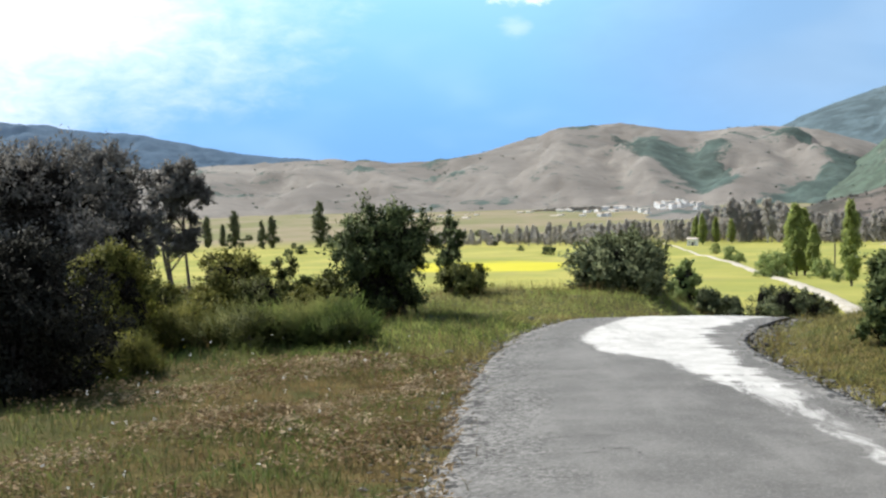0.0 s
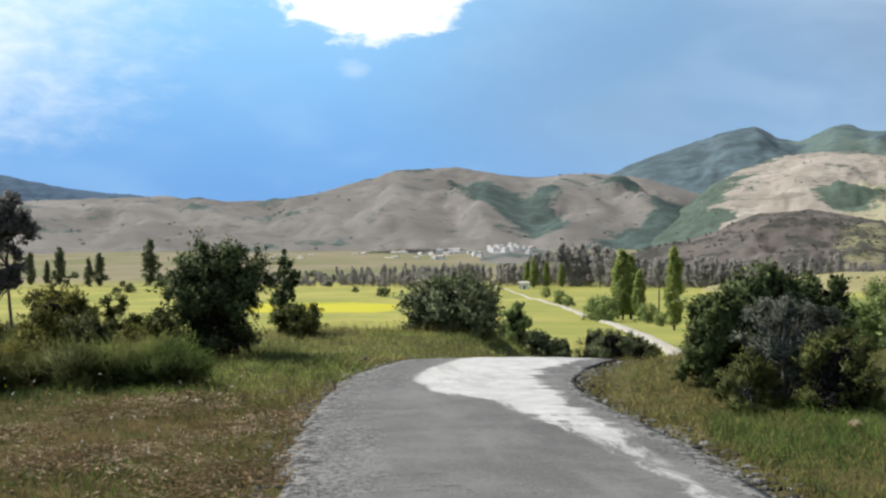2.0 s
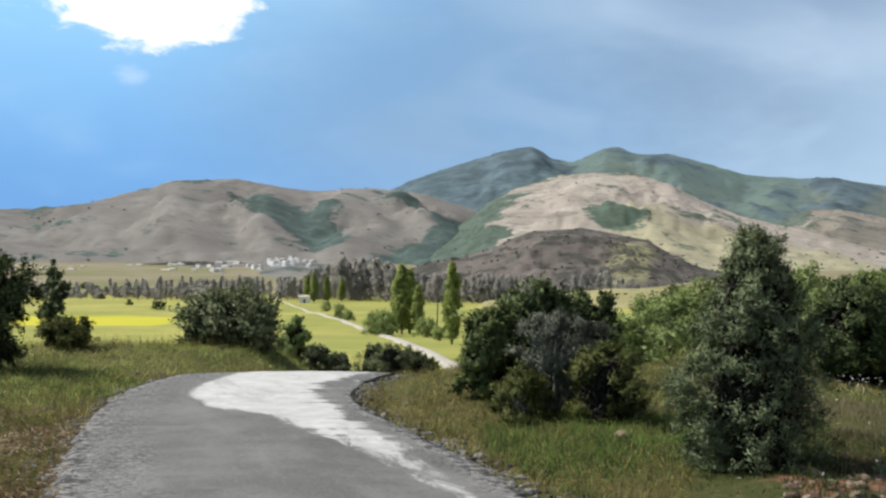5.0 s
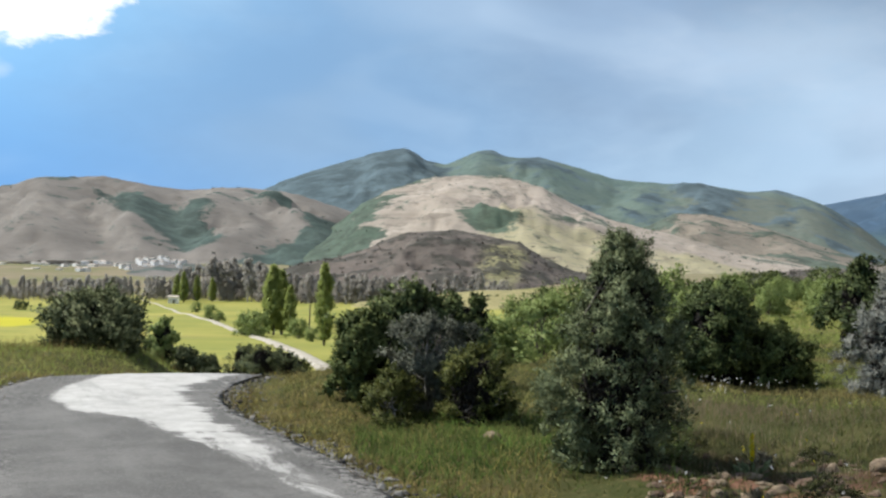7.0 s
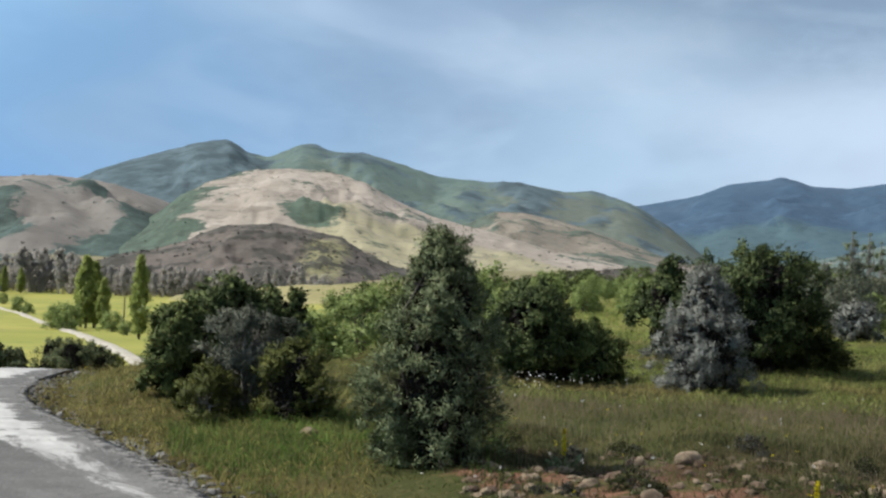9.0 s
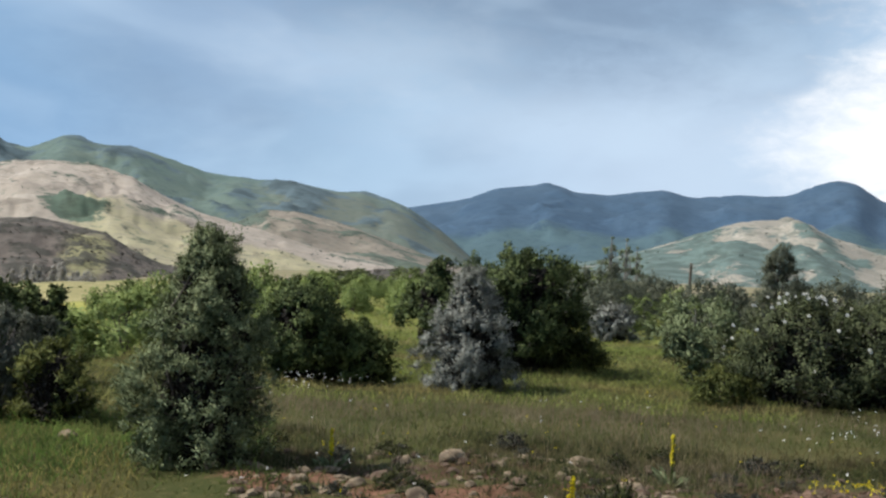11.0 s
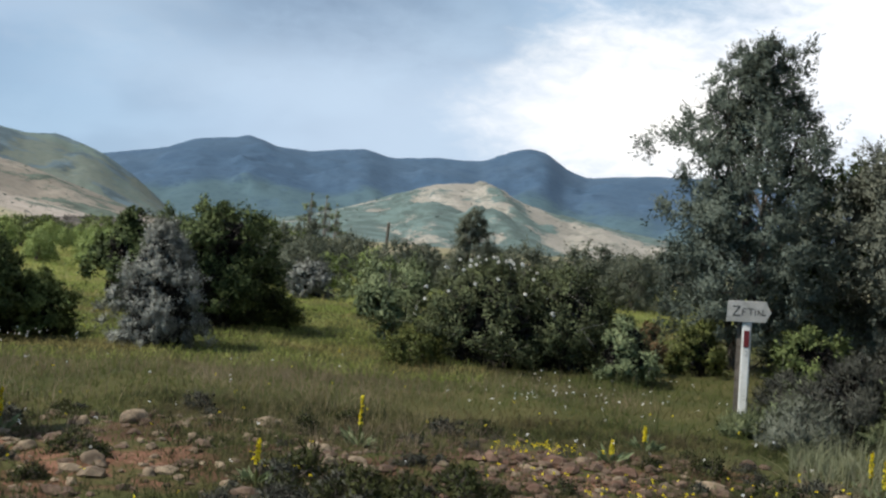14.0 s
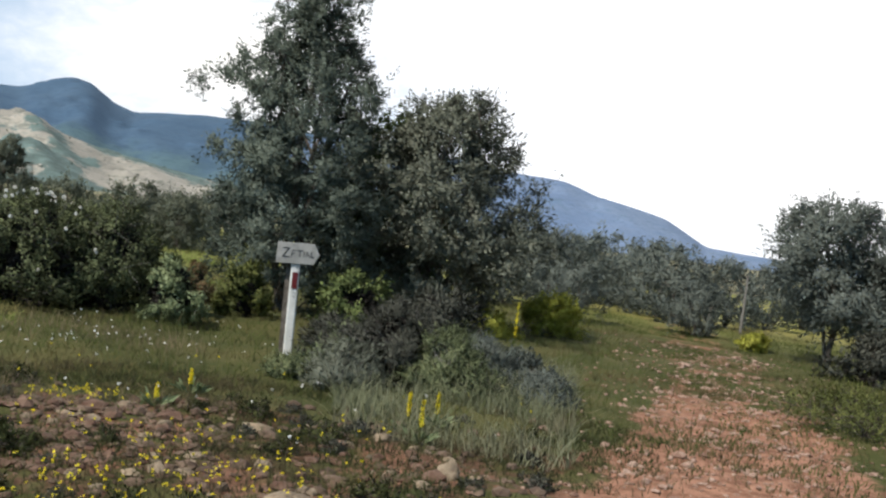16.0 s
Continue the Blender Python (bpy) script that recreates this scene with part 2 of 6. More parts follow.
def ground_build(kit, pos, tree):
    n, put, m, ramp, mix, noise_tex = kit

    def attr(name):
        a = n("ShaderNodeAttribute")
        a.attribute_name = name
        return a.outputs["Fac"]
    g = mix(ramp(noise_tex(pos, 0.9, 6, 0.6), 0.35, 0.65), (0.044, 0.051, 0.016), (0.072, 0.068, 0.025))
    g = mix(m("MULTIPLY", ramp(noise_tex(pos, 14, 6, 0.7), 0.5, 0.72), 0.55), g, (0.19, 0.15, 0.075))
    dry = mix(ramp(noise_tex(pos, 5, 7, 0.7), 0.36, 0.66), (0.055, 0.042, 0.016), (0.150, 0.108, 0.046))
    dry = mix(m("MULTIPLY", ramp(noise_tex(pos, 1.3, 5, 0.6), 0.46, 0.62), 0.85), dry, (0.062, 0.072, 0.020))
    c = mix(attr("dry"), g, dry)
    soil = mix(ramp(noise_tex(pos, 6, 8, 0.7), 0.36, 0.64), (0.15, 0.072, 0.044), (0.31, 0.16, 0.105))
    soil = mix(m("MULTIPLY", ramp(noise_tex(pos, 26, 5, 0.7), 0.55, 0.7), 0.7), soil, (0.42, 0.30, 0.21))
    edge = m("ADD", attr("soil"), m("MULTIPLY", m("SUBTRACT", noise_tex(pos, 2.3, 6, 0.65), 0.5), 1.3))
    # off the lane the same soil is darkened: dim near light put into colour
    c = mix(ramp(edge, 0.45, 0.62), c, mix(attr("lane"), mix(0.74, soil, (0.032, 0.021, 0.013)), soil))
    # fields brighter than the near sward: sunlight is put into their colour
    field = mix(ramp(noise_tex(pos, 0.02, 6, 0.6), 0.35, 0.65), (0.235, 0.245, 0.058), (0.37, 0.335, 0.092))
    field = mix(m("MULTIPLY", ramp(noise_tex(pos, 0.13, 7, 0.7), 0.46, 0.66), 0.55), field, (0.19, 0.225, 0.060))
    field = mix(m("MULTIPLY", ramp(noise_tex(pos, 0.045, 6, 0.7, 0.8), 0.54, 0.66), 0.5), field, (0.29, 0.235, 0.10))
    field = mix(m("MULTIPLY", ramp(noise_tex(pos, 0.5, 6, 0.75), 0.54, 0.70), 0.35), field, (0.11, 0.135, 0.042))
    c = mix(attr("field"), c, field)
    tan = mix(ramp(noise_tex(pos, 0.012, 7, 0.65), 0.38, 0.62), (0.25, 0.205, 0.14), (0.17, 0.17, 0.08))
    c = mix(attr("tan"), c, tan)
    yel = mix(noise_tex(pos, 0.08, 5, 0.6), (0.42, 0.39, 0.02), (0.54, 0.49, 0.04))
    c = mix(m("MULTIPLY", ramp(m("ADD", attr("yellow"), m("MULTIPLY", m("SUBTRACT", noise_tex(pos, 0.05, 5), 0.5), 0.8)), 0.4, 0.7), 0.85), c, yel)
    return c


def asphalt_build(kit, pos, tree):
    n, put, m, ramp, mix, noise_tex = kit

    def attr(name):
        at = n("ShaderNodeAttribute")
        at.attribute_name = name
        return at.outputs["Fac"]

    def mapped(scale, turn=0.0):
        mp = n("ShaderNodeMapping")
        tree.links.new(pos, mp.inputs[0])
        mp.inputs["Scale"].default_value = scale
        mp.inputs["Rotation"].default_value = (0, 0, turn)
        return mp.outputs[0]
    # binder and stone: grey wearing course with lighter wheel paths and tar-dark patches
    grit = noise_tex(pos, 55, 4, 0.75)
    c = mix(ramp(noise_tex(pos, 0.9, 7, 0.65), 0.34, 0.68), (0.100, 0.096, 0.091), (0.165, 0.159, 0.151))
    c = mix(m("MULTIPLY", ramp(noise_tex(mapped((2.2, 0.35, 1)), 1.0, 6, 0.6), 0.50, 0.68), 0.45), c, (0.185, 0.179, 0.170))
    c = mix(m("MULTIPLY", ramp(noise_tex(mapped((1.0, 0.6, 1)), 0.55, 6, 0.6, 0.5), 0.54, 0.66), 0.55), c, (0.070, 0.066, 0.063))
    c = mix(m("MULTIPLY", ramp(grit, 0.50, 0.64), 0.45), c, (0.27, 0.262, 0.25))
    c = mix(m("MULTIPLY", ramp(noise_tex(pos, 22, 5, 0.7), 0.57, 0.70), 0.5), c, (0.045, 0.043, 0.04))
    # loose chippings
    chips = noise_tex(pos, 30, 4, 0.8)
    spread = ramp(m("ADD", attr("loose"), m("MULTIPLY", m("SUBTRACT", noise_tex(pos, 0.8, 5, 0.6), 0.5), 1.3)), 0.35, 0.75)
    c = mix(m("MULTIPLY", m("MULTIPLY", ramp(chips, 0.55, 0.61), spread), 0.75), c, (0.31, 0.30, 0.285))
    c = mix(m("MULTIPLY", m("MULTIPLY", ramp(chips, 0.50, 0.42), spread), 0.85), c, (0.026, 0.024, 0.022))
    # cracks
    line = m("ABSOLUTE", m("SUBTRACT", noise_tex(mapped((0.7, 1.6, 1)), 0.9, 7, 0.65, 0.6), 0.5))
    gap = m("MULTIPLY", ramp(line, 0.007, 0.001), ramp(noise_tex(pos, 0.7, 3, 0.5), 0.52, 0.60))
    c = mix(m("MULTIPLY", gap, 0.85), c, (0.018, 0.016, 0.015))
    # crumbling edges
    worn = m("ADD", attr("rim"), m("MULTIPLY", m("SUBTRACT", noise_tex(pos, 2.2, 7, 0.7), 0.5), 1.1))
    rubble = noise_tex(pos, 11, 6, 0.8)
    loose = mix(ramp(rubble, 0.44, 0.56), (0.020, 0.018, 0.017), (0.25, 0.24, 0.228))
    c = mix(m("MULTIPLY", ramp(worn, 0.50, 0.74), 0.88), c, loose)
    # paler area on the bend, broken into streaks across the inside
    cross_streak = noise_tex(mapped((0.55, 3.6, 1), 0.12), 1.2, 7, 0.70, 0.5)
    film = noise_tex(mapped((2.6, 0.8, 1), 0.25), 1.3, 9, 0.80, 1.0)
    edge = m("ADD", attr("pale"), m("MULTIPLY", m("SUBTRACT", film, 0.5), 1.5))
    edge = m("ADD", edge, m("MULTIPLY", m("MULTIPLY", m("SUBTRACT", cross_streak, 0.5), attr("brush")), 3.2))
    pale_tone = mix(ramp(noise_tex(pos, 3.5, 8, 0.75), 0.34, 0.68), (0.40, 0.391, 0.377), (0.56, 0.55, 0.533))
    pale_tone = mix(m("MULTIPLY", ramp(noise_tex(mapped((2.6, 0.5, 1), 0.25), 0.9, 8, 0.70, 0.5), 0.50, 0.66), 0.50), pale_tone, (0.26, 0.253, 0.244))
    pale_tone = mix(m("MULTIPLY", ramp(grit, 0.5, 0.68), 0.4), pale_tone, (0.52, 0.51, 0.495))
    return mix(m("MULTIPLY", ramp(edge, 0.36, 0.66), 0.95), c, pale_tone)


M_GROUND = material("meadow_ground", ground_build, 0.95, 0.7, 18.0, 0.1)
M_ROAD = material("worn_asphalt", asphalt_build, 0.85, 0.5, 60.0, 0.25)


def two_tone(a, b, scale, lo=0.35, hi=0.65, c=None):
    def build(kit, pos, tree):
        n, put, m, ramp, mix, noise_tex = kit
        col = mix(ramp(noise_tex(pos, scale, 7, 0.65), lo, hi), a, b)
        if c:
            col = mix(m("MULTIPLY", ramp(noise_tex(pos, scale * 5, 5, 0.7), 0.52, 0.7), 0.7), col, c)
        rnd = n("ShaderNodeObjectInfo").outputs["Random"]
        return mix(m("MULTIPLY", rnd, 0.3), col, tuple(0.6 * q for q in a))
    return build


M_TRACK = material("pale_gravel", two_tone((0.36, 0.325, 0.265), (0.52, 0.48, 0.405), 0.6, c=(0.29, 0.26, 0.20)), 0.95, 0.4, 8)
M_BARK = material("bark", two_tone((0.06, 0.05, 0.04), (0.14, 0.12, 0.10), 14, c=(0.20, 0.18, 0.16)), 0.9, 0.6, 60)
M_TRUNK = material("pale_trunk", two_tone((0.30, 0.275, 0.25), (0.42, 0.39, 0.355), 0.8), 0.9)
M_TWIG = material("grey_twig", two_tone((0.13, 0.12, 0.105), (0.26, 0.24, 0.22), 20), 0.9, 0.4, 60)
M_ROCK = material("limestone", two_tone((0.115, 0.086, 0.060), (0.30, 0.232, 0.158), 5.5, c=(0.13, 0.066, 0.034)), 0.9, 0.8, 14)
M_GRIT = material("red_stone", two_tone((0.075, 0.048, 0.034), (0.175, 0.122, 0.085), 9, c=(0.085, 0.044, 0.028)), 0.95, 0.6, 40)
M_TAR = material("tar_lump", two_tone((0.020, 0.019, 0.018), (0.055, 0.052, 0.049), 12, c=(0.11, 0.105, 0.10)), 0.9, 0.6, 50)
M_CHIP = material("stone_chip", two_tone((0.13, 0.125, 0.118), (0.27, 0.26, 0.245), 12, c=(0.07, 0.066, 0.062)), 0.9, 0.6, 50)
M_RUBBLE = material("red_rubble", two_tone((0.085, 0.044, 0.029), (0.185, 0.118, 0.084), 9, c=(0.055, 0.028, 0.019)), 0.95, 0.7, 40)
M_LANE = material("lane_stone", two_tone((0.21, 0.12, 0.085), (0.38, 0.27, 0.21), 9, c=(0.15, 0.085, 0.06)), 0.95, 0.6, 40)
M_WHITE = material("white_paint", two_tone((0.52, 0.52, 0.49), (0.66, 0.66, 0.63), 4, c=(0.42, 0.41, 0.37)), 0.6, 0.1, 40)
M_PLASTER = material("whitewash", two_tone((0.80, 0.79, 0.76), (0.86, 0.85, 0.83), 0.4), 0.9)
M_ROOF = material("roof_tile", two_tone((0.42, 0.36, 0.31), (0.60, 0.54, 0.48), 0.5), 0.9)
M_DARK = material("dark_opening", lambda k, p, t: (0.03, 0.03, 0.035), 0.7)
M_SIGN = material("grey_board", two_tone((0.25, 0.25, 0.235), (0.36, 0.355, 0.335), 12, c=(0.20, 0.195, 0.18)), 0.7, 0.2, 60)
M_INK = material("black_lettering", lambda k, p, t: (0.035, 0.035, 0.035), 0.8)
M_RED = material("red_reflector", lambda k, p, t: (0.10, 0.008, 0.008), 0.35, spec=0.5)
M_PETAL_Y = leafy("yellow_petal", (0.55, 0.42, 0.01), (0.75, 0.62, 0.02), (0.80, 0.72, 0.08))
M_PETAL_W = leafy("white_petal", (0.62, 0.60, 0.55), (0.78, 0.77, 0.74), (0.85, 0.84, 0.82))
L_OLIVE = leafy("olive_leaf", (0.042, 0.054, 0.018), (0.13, 0.148, 0.045), (0.24, 0.25, 0.08), thin=0.34)
L_GREEN = leafy("green_leaf", (0.042, 0.058, 0.022), (0.128, 0.165, 0.056), (0.27, 0.315, 0.115), thin=0.24)
L_DARK = leafy("dark_leaf", (0.014, 0.022, 0.010), (0.088, 0.120, 0.046), (0.20, 0.245, 0.094), thin=0.22)
# near black: the backlit shrub's shade is put into its leaf colour
L_BLACK = leafy("shaded_thorn_leaf", (0.006, 0.007, 0.006), (0.018, 0.019, 0.015), (0.045, 0.044, 0.034), thin=0.15)
L_JUNIPER = leafy("juniper_leaf", (0.030, 0.038, 0.020), (0.165, 0.205, 0.098), (0.38, 0.435, 0.245), patch=8.0, thin=0.16)
L_HAW = leafy("hawthorn_leaf", (0.050, 0.063, 0.034), (0.150, 0.178, 0.088), (0.285, 0.315, 0.165), thin=0.26)
L_TREE = leafy("oleaster_leaf", (0.055, 0.062, 0.048), (0.135, 0.146, 0.110), (0.255, 0.265, 0.205), thin=0.18)
L_YELLOW = leafy("yellowing_leaf", (0.050, 0.056, 0.015), (0.155, 0.162, 0.040), (0.32, 0.31, 0.085), thin=0.48)
L_GREY = leafy("silver_leaf", (0.105, 0.112, 0.100), (0.245, 0.255, 0.228), (0.41, 0.42, 0.38), thin=0.16)
L_THICKET = leafy("thicket_leaf", (0.028, 0.034, 0.018), (0.092, 0.108, 0.054), (0.195, 0.225, 0.108), thin=0.2)
# lane and far thicket leaves: haze is put into pale, low-contrast colours
L_LANE = leafy("hazed_lane_leaf", (0.125, 0.142, 0.125), (0.175, 0.196, 0.170), (0.235, 0.262, 0.228), thin=0.42)
L_FARTREE = leafy("hazed_thicket_leaf", (0.082, 0.092, 0.066), (0.140, 0.155, 0.114), (0.21, 0.228, 0.165), thin=0.40)
# left thicket: haze and glare are put into the grey leaf colour
L_HAZE = leafy("hazed_grey_leaf", (0.085, 0.082, 0.076), (0.19, 0.184, 0.17), (0.29, 0.28, 0.26), thin=0.42)
L_RUST = leafy("dry_leaf", (0.09, 0.055, 0.028), (0.19, 0.125, 0.065), (0.28, 0.20, 0.11))
L_SAGE = leafy("sage_leaf", (0.075, 0.098, 0.048), (0.20, 0.245, 0.125), (0.34, 0.39, 0.215))
L_SAGEDUST = leafy("dusty_sage_leaf", (0.060, 0.068, 0.052), (0.145, 0.158, 0.122), (0.245, 0.26, 0.205))
L_DUST = leafy("dusty_leaf", (0.024, 0.026, 0.021), (0.070, 0.073, 0.058), (0.14, 0.142, 0.112))
L_WEED = leafy("weed_leaf", (0.020, 0.026, 0.009), (0.058, 0.068, 0.024), (0.115, 0.12, 0.045))
L_POPLAR = leafy("poplar_leaf", (0.185, 0.23, 0.062), (0.345, 0.41, 0.118), (0.45, 0.50, 0.18), thin=0.42)
# tree row and tall oleaster: the haze over them is put into the colours
L_ROW = leafy("hazed_poplar_leaf", (0.29, 0.275, 0.252), (0.41, 0.39, 0.355), (0.50, 0.48, 0.435), patch=0.05, thin=0.42)
L_MIST = leafy("hazed_tree_leaf", (0.058, 0.072, 0.058), (0.122, 0.148, 0.118), (0.215, 0.25, 0.20), thin=0.3)
L_LIME = leafy("lime_leaf", (0.21, 0.22, 0.035), (0.43, 0.43, 0.075), (0.58, 0.56, 0.13), thin=0.42)
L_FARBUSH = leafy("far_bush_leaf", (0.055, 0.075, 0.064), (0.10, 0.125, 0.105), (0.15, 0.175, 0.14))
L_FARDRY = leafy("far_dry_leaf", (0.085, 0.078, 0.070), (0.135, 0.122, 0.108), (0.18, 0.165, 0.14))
# bushes beyond the verge: their sunlit brightness is put into the leaf colour
L_BRIGHT = leafy("bright_leaf", (0.135, 0.185, 0.058), (0.275, 0.345, 0.118), (0.41, 0.48, 0.20), thin=0.40)
G_MEADOW = grassy("meadow_blade", (0.042, 0.052, 0.016), (0.050, 0.064, 0.020), (0.084, 0.089, 0.032), (0.072, 0.055, 0.029))
# darker than the meadow blade: the dim near light is put into its colour
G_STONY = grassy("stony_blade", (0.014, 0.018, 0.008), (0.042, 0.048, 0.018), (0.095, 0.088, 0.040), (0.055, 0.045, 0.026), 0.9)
# near black: the shade inside dense shrubs is put into this colour
M_HEART = leafy("shade_filling", (0.008, 0.007, 0.006), (0.020, 0.017, 0.014), (0.040, 0.035, 0.030), thin=0.0)
M_STRAW = leafy("straw_litter", (0.13, 0.085, 0.042), (0.33, 0.235, 0.13), (0.56, 0.45, 0.30), patch=2.0)
G_DRY = grassy("dry_blade", (0.042, 0.031, 0.013), (0.105, 0.076, 0.032), (0.20, 0.15, 0.072), (0.058, 0.062, 0.020), 0.7)
G_LUSH = grassy("lush_blade", (0.018, 0.030, 0.009), (0.052, 0.078, 0.019), (0.105, 0.125, 0.036), (0.085, 0.082, 0.030))
G_FRESH = grassy("fresh_blade", (0.022, 0.044, 0.010), (0.060, 0.105, 0.022), (0.115, 0.155, 0.042), (0.075, 0.088, 0.028), 0.6)
# lit copy of the meadow blade: sunshine is put into the brighter colour
G_SUNNY = grassy("sunny_blade", (0.085, 0.105, 0.026), (0.150, 0.182, 0.050), (0.235, 0.245, 0.088), (0.165, 0.135, 0.060))
G_BEND = grassy("bend_blade", (0.070, 0.066, 0.022), (0.150, 0.135, 0.046), (0.24, 0.20, 0.085), (0.098, 0.110, 0.036), 0.5)
G_PALE = grassy("pale_weed_blade", (0.080, 0.090, 0.052), (0.15, 0.158, 0.096), (0.23, 0.232, 0.155), (0.13, 0.116, 0.076), 0.6)
G_SEED = grassy("seed_head", (0.085, 0.068, 0.044), (0.15, 0.118, 0.082), (0.23, 0.19, 0.135), (0.12, 0.105, 0.055))
H_PALE = land("pale_hill", (0.224, 0.206, 0.188), (0.146, 0.134, 0.123), (0.285, 0.265, 0.240), 0.003, 1.0, (0.056, 0.084, 0.076), 0.012)
H_SPUR = land("tan_spur", (0.27, 0.235, 0.195), (0.20, 0.178, 0.148), (0.33, 0.29, 0.24), 0.004, 1.0, (0.075, 0.10, 0.082), 0.011, ledge=(0.15, 0.13, 0.11))
H_ROCKY = land("rocky_hill", (0.40, 0.35, 0.305), (0.31, 0.27, 0.228), (0.46, 0.41, 0.355), 0.005, 1.0, (0.060, 0.092, 0.070), 0.014, ledge=(0.17, 0.145, 0.12), grass=(0.34, 0.315, 0.195))
# the far ranges: distance haze is put into these bluish colours
H_GREEN = land("hazed_green_mountain", (0.112, 0.160, 0.146), (0.142, 0.178, 0.150), (0.098, 0.142, 0.142), 0.0028, 1.0, (0.082, 0.115, 0.134), 0.005, grass=(0.132, 0.146, 0.124), bump=0.5)
H_BLUE = land("hazed_dark_mountain", (0.056, 0.096, 0.150), (0.070, 0.112, 0.166), (0.047, 0.083, 0.138), 0.0018, 1.0, (0.055, 0.094, 0.146), 0.004, grass=(0.080, 0.128, 0.142), bump=0.4)
H_HAZE = land("hazed_blue_range", (0.13, 0.185, 0.29), (0.16, 0.21, 0.30), (0.10, 0.155, 0.25), 0.0025, 1.0, (0.09, 0.14, 0.20), 0.006)
H_BROWN = land("brown_hill", (0.165, 0.140, 0.124), (0.122, 0.105, 0.094), (0.205, 0.175, 0.150), 0.010, 1.0, (0.060, 0.058, 0.050), 0.035, ledge=(0.085, 0.074, 0.066), grass=(0.27, 0.26, 0.135))
H_GRASS = land("grass_rise", (0.28, 0.25, 0.12), (0.32, 0.285, 0.14), (0.21, 0.20, 0.09), 0.015, 1.0, (0.08, 0.09, 0.04), 0.05)
H_KNOLL = land("pale_knoll", (0.31, 0.285, 0.245), (0.24, 0.225, 0.195), (0.40, 0.37, 0.325), 0.006, 1.6, (0.085, 0.125, 0.118), 0.010, ledge=(0.11, 0.125, 0.10))

# ---------------------------------------------------------------- mesh tools


def quick_mesh(name, verts, faces, mats=None, slots=None, smooth=False):
    """A mesh from arrays of corners and of equal-sided faces (or a list of such arrays)."""
    me = bpy.data.meshes.new(name)
    verts = np.asarray(verts, dtype=np.float32)
    groups = faces if isinstance(faces, list) else [faces]
    groups = [np.asarray(g, dtype=np.int32) for g in groups if len(g)]
    loops = np.concatenate([g.ravel() for g in groups])
    sizes = np.concatenate([np.full(len(g), g.shape[1], dtype=np.int32) for g in groups])
    me.vertices.add(len(verts))
    me.vertices.foreach_set("co", verts.ravel())
    me.loops.add(len(loops))
    me.loops.foreach_set("vertex_index", loops)
    me.polygons.add(len(sizes))
    me.polygons.foreach_set("loop_start", np.concatenate([[0], np.cumsum(sizes)[:-1]]).astype(np.int32))
    for mat in mats or ():
        me.materials.append(mat)
    if slots is not None:
        me.polygons.foreach_set("material_index", np.asarray(slots, dtype=np.int32))
    me.polygons.foreach_set("use_smooth", np.full(len(sizes), smooth))
    me.update(calc_edges=True)
    me.validate()
    return me


def float_attr(me, name, values):
    me.attributes.new(name, "FLOAT", "POINT").data.foreach_set("value", np.asarray(values, dtype=np.float32))


def part(name, me, parent, label="", at=None):
    ob = new(name, me)
    ob.parent = parent
    if at is not None:
        ob.matrix_basis = at
    return tagged(ob, label)


def bm_mesh(name, bm, mat):
    me = bpy.data.meshes.new(name)
    bm.to_mesh(me)
    bm.free()
    me.materials.append(mat)
    return me


def box_bm(sx, sy, sz, bevel=0.0, at=(0, 0, 0)):
    bm = bmesh.new()
    bmesh.ops.create_cube(bm, size=1.0, matrix=Matrix.LocRotScale(at, None, (sx, sy, sz)))
    if bevel:
        bmesh.ops.bevel(bm, geom=bm.edges[:], offset=bevel, segments=2, affect="EDGES")
    return bm


def tubes(paths, sides=6):
    """Tapered stems: each path is (points, radii)."""
    vs, fs, base = [], [], 0
    ang = np.linspace(0, 2 * np.pi, sides, endpoint=False)
    for pts, rad in paths:
        pts = np.asarray(pts, float)
        k = len(pts)
        d = np.gradient(pts, axis=0)
        d /= np.linalg.norm(d, axis=1)[:, None] + 1e-9
        ref = np.where(np.abs(d[:, 2:3]) > 0.9, [[1.0, 0, 0]], [[0, 0, 1.0]])
        u = np.cross(d, ref)
        u /= np.linalg.norm(u, axis=1)[:, None] + 1e-9
        w = np.cross(d, u)
        ring = pts[:, None] + np.asarray(rad)[:, None, None] * (np.cos(ang)[None, :, None] * u[:, None] + np.sin(ang)[None, :, None] * w[:, None])
        vs.append(ring.reshape(-1, 3))
        i = np.arange(k - 1)[:, None] * sides + np.arange(sides)[None]
        j = np.arange(k - 1)[:, None] * sides + (np.arange(sides)[None] + 1) % sides
        fs.append(np.stack([i, j, j + sides, i + sides], -1).reshape(-1, 4) + base)
        base += k * sides
    return np.concatenate(vs), np.concatenate(fs)


def unit(v):
    return v / (np.linalg.norm(v, axis=-1, keepdims=True) + 1e-9)


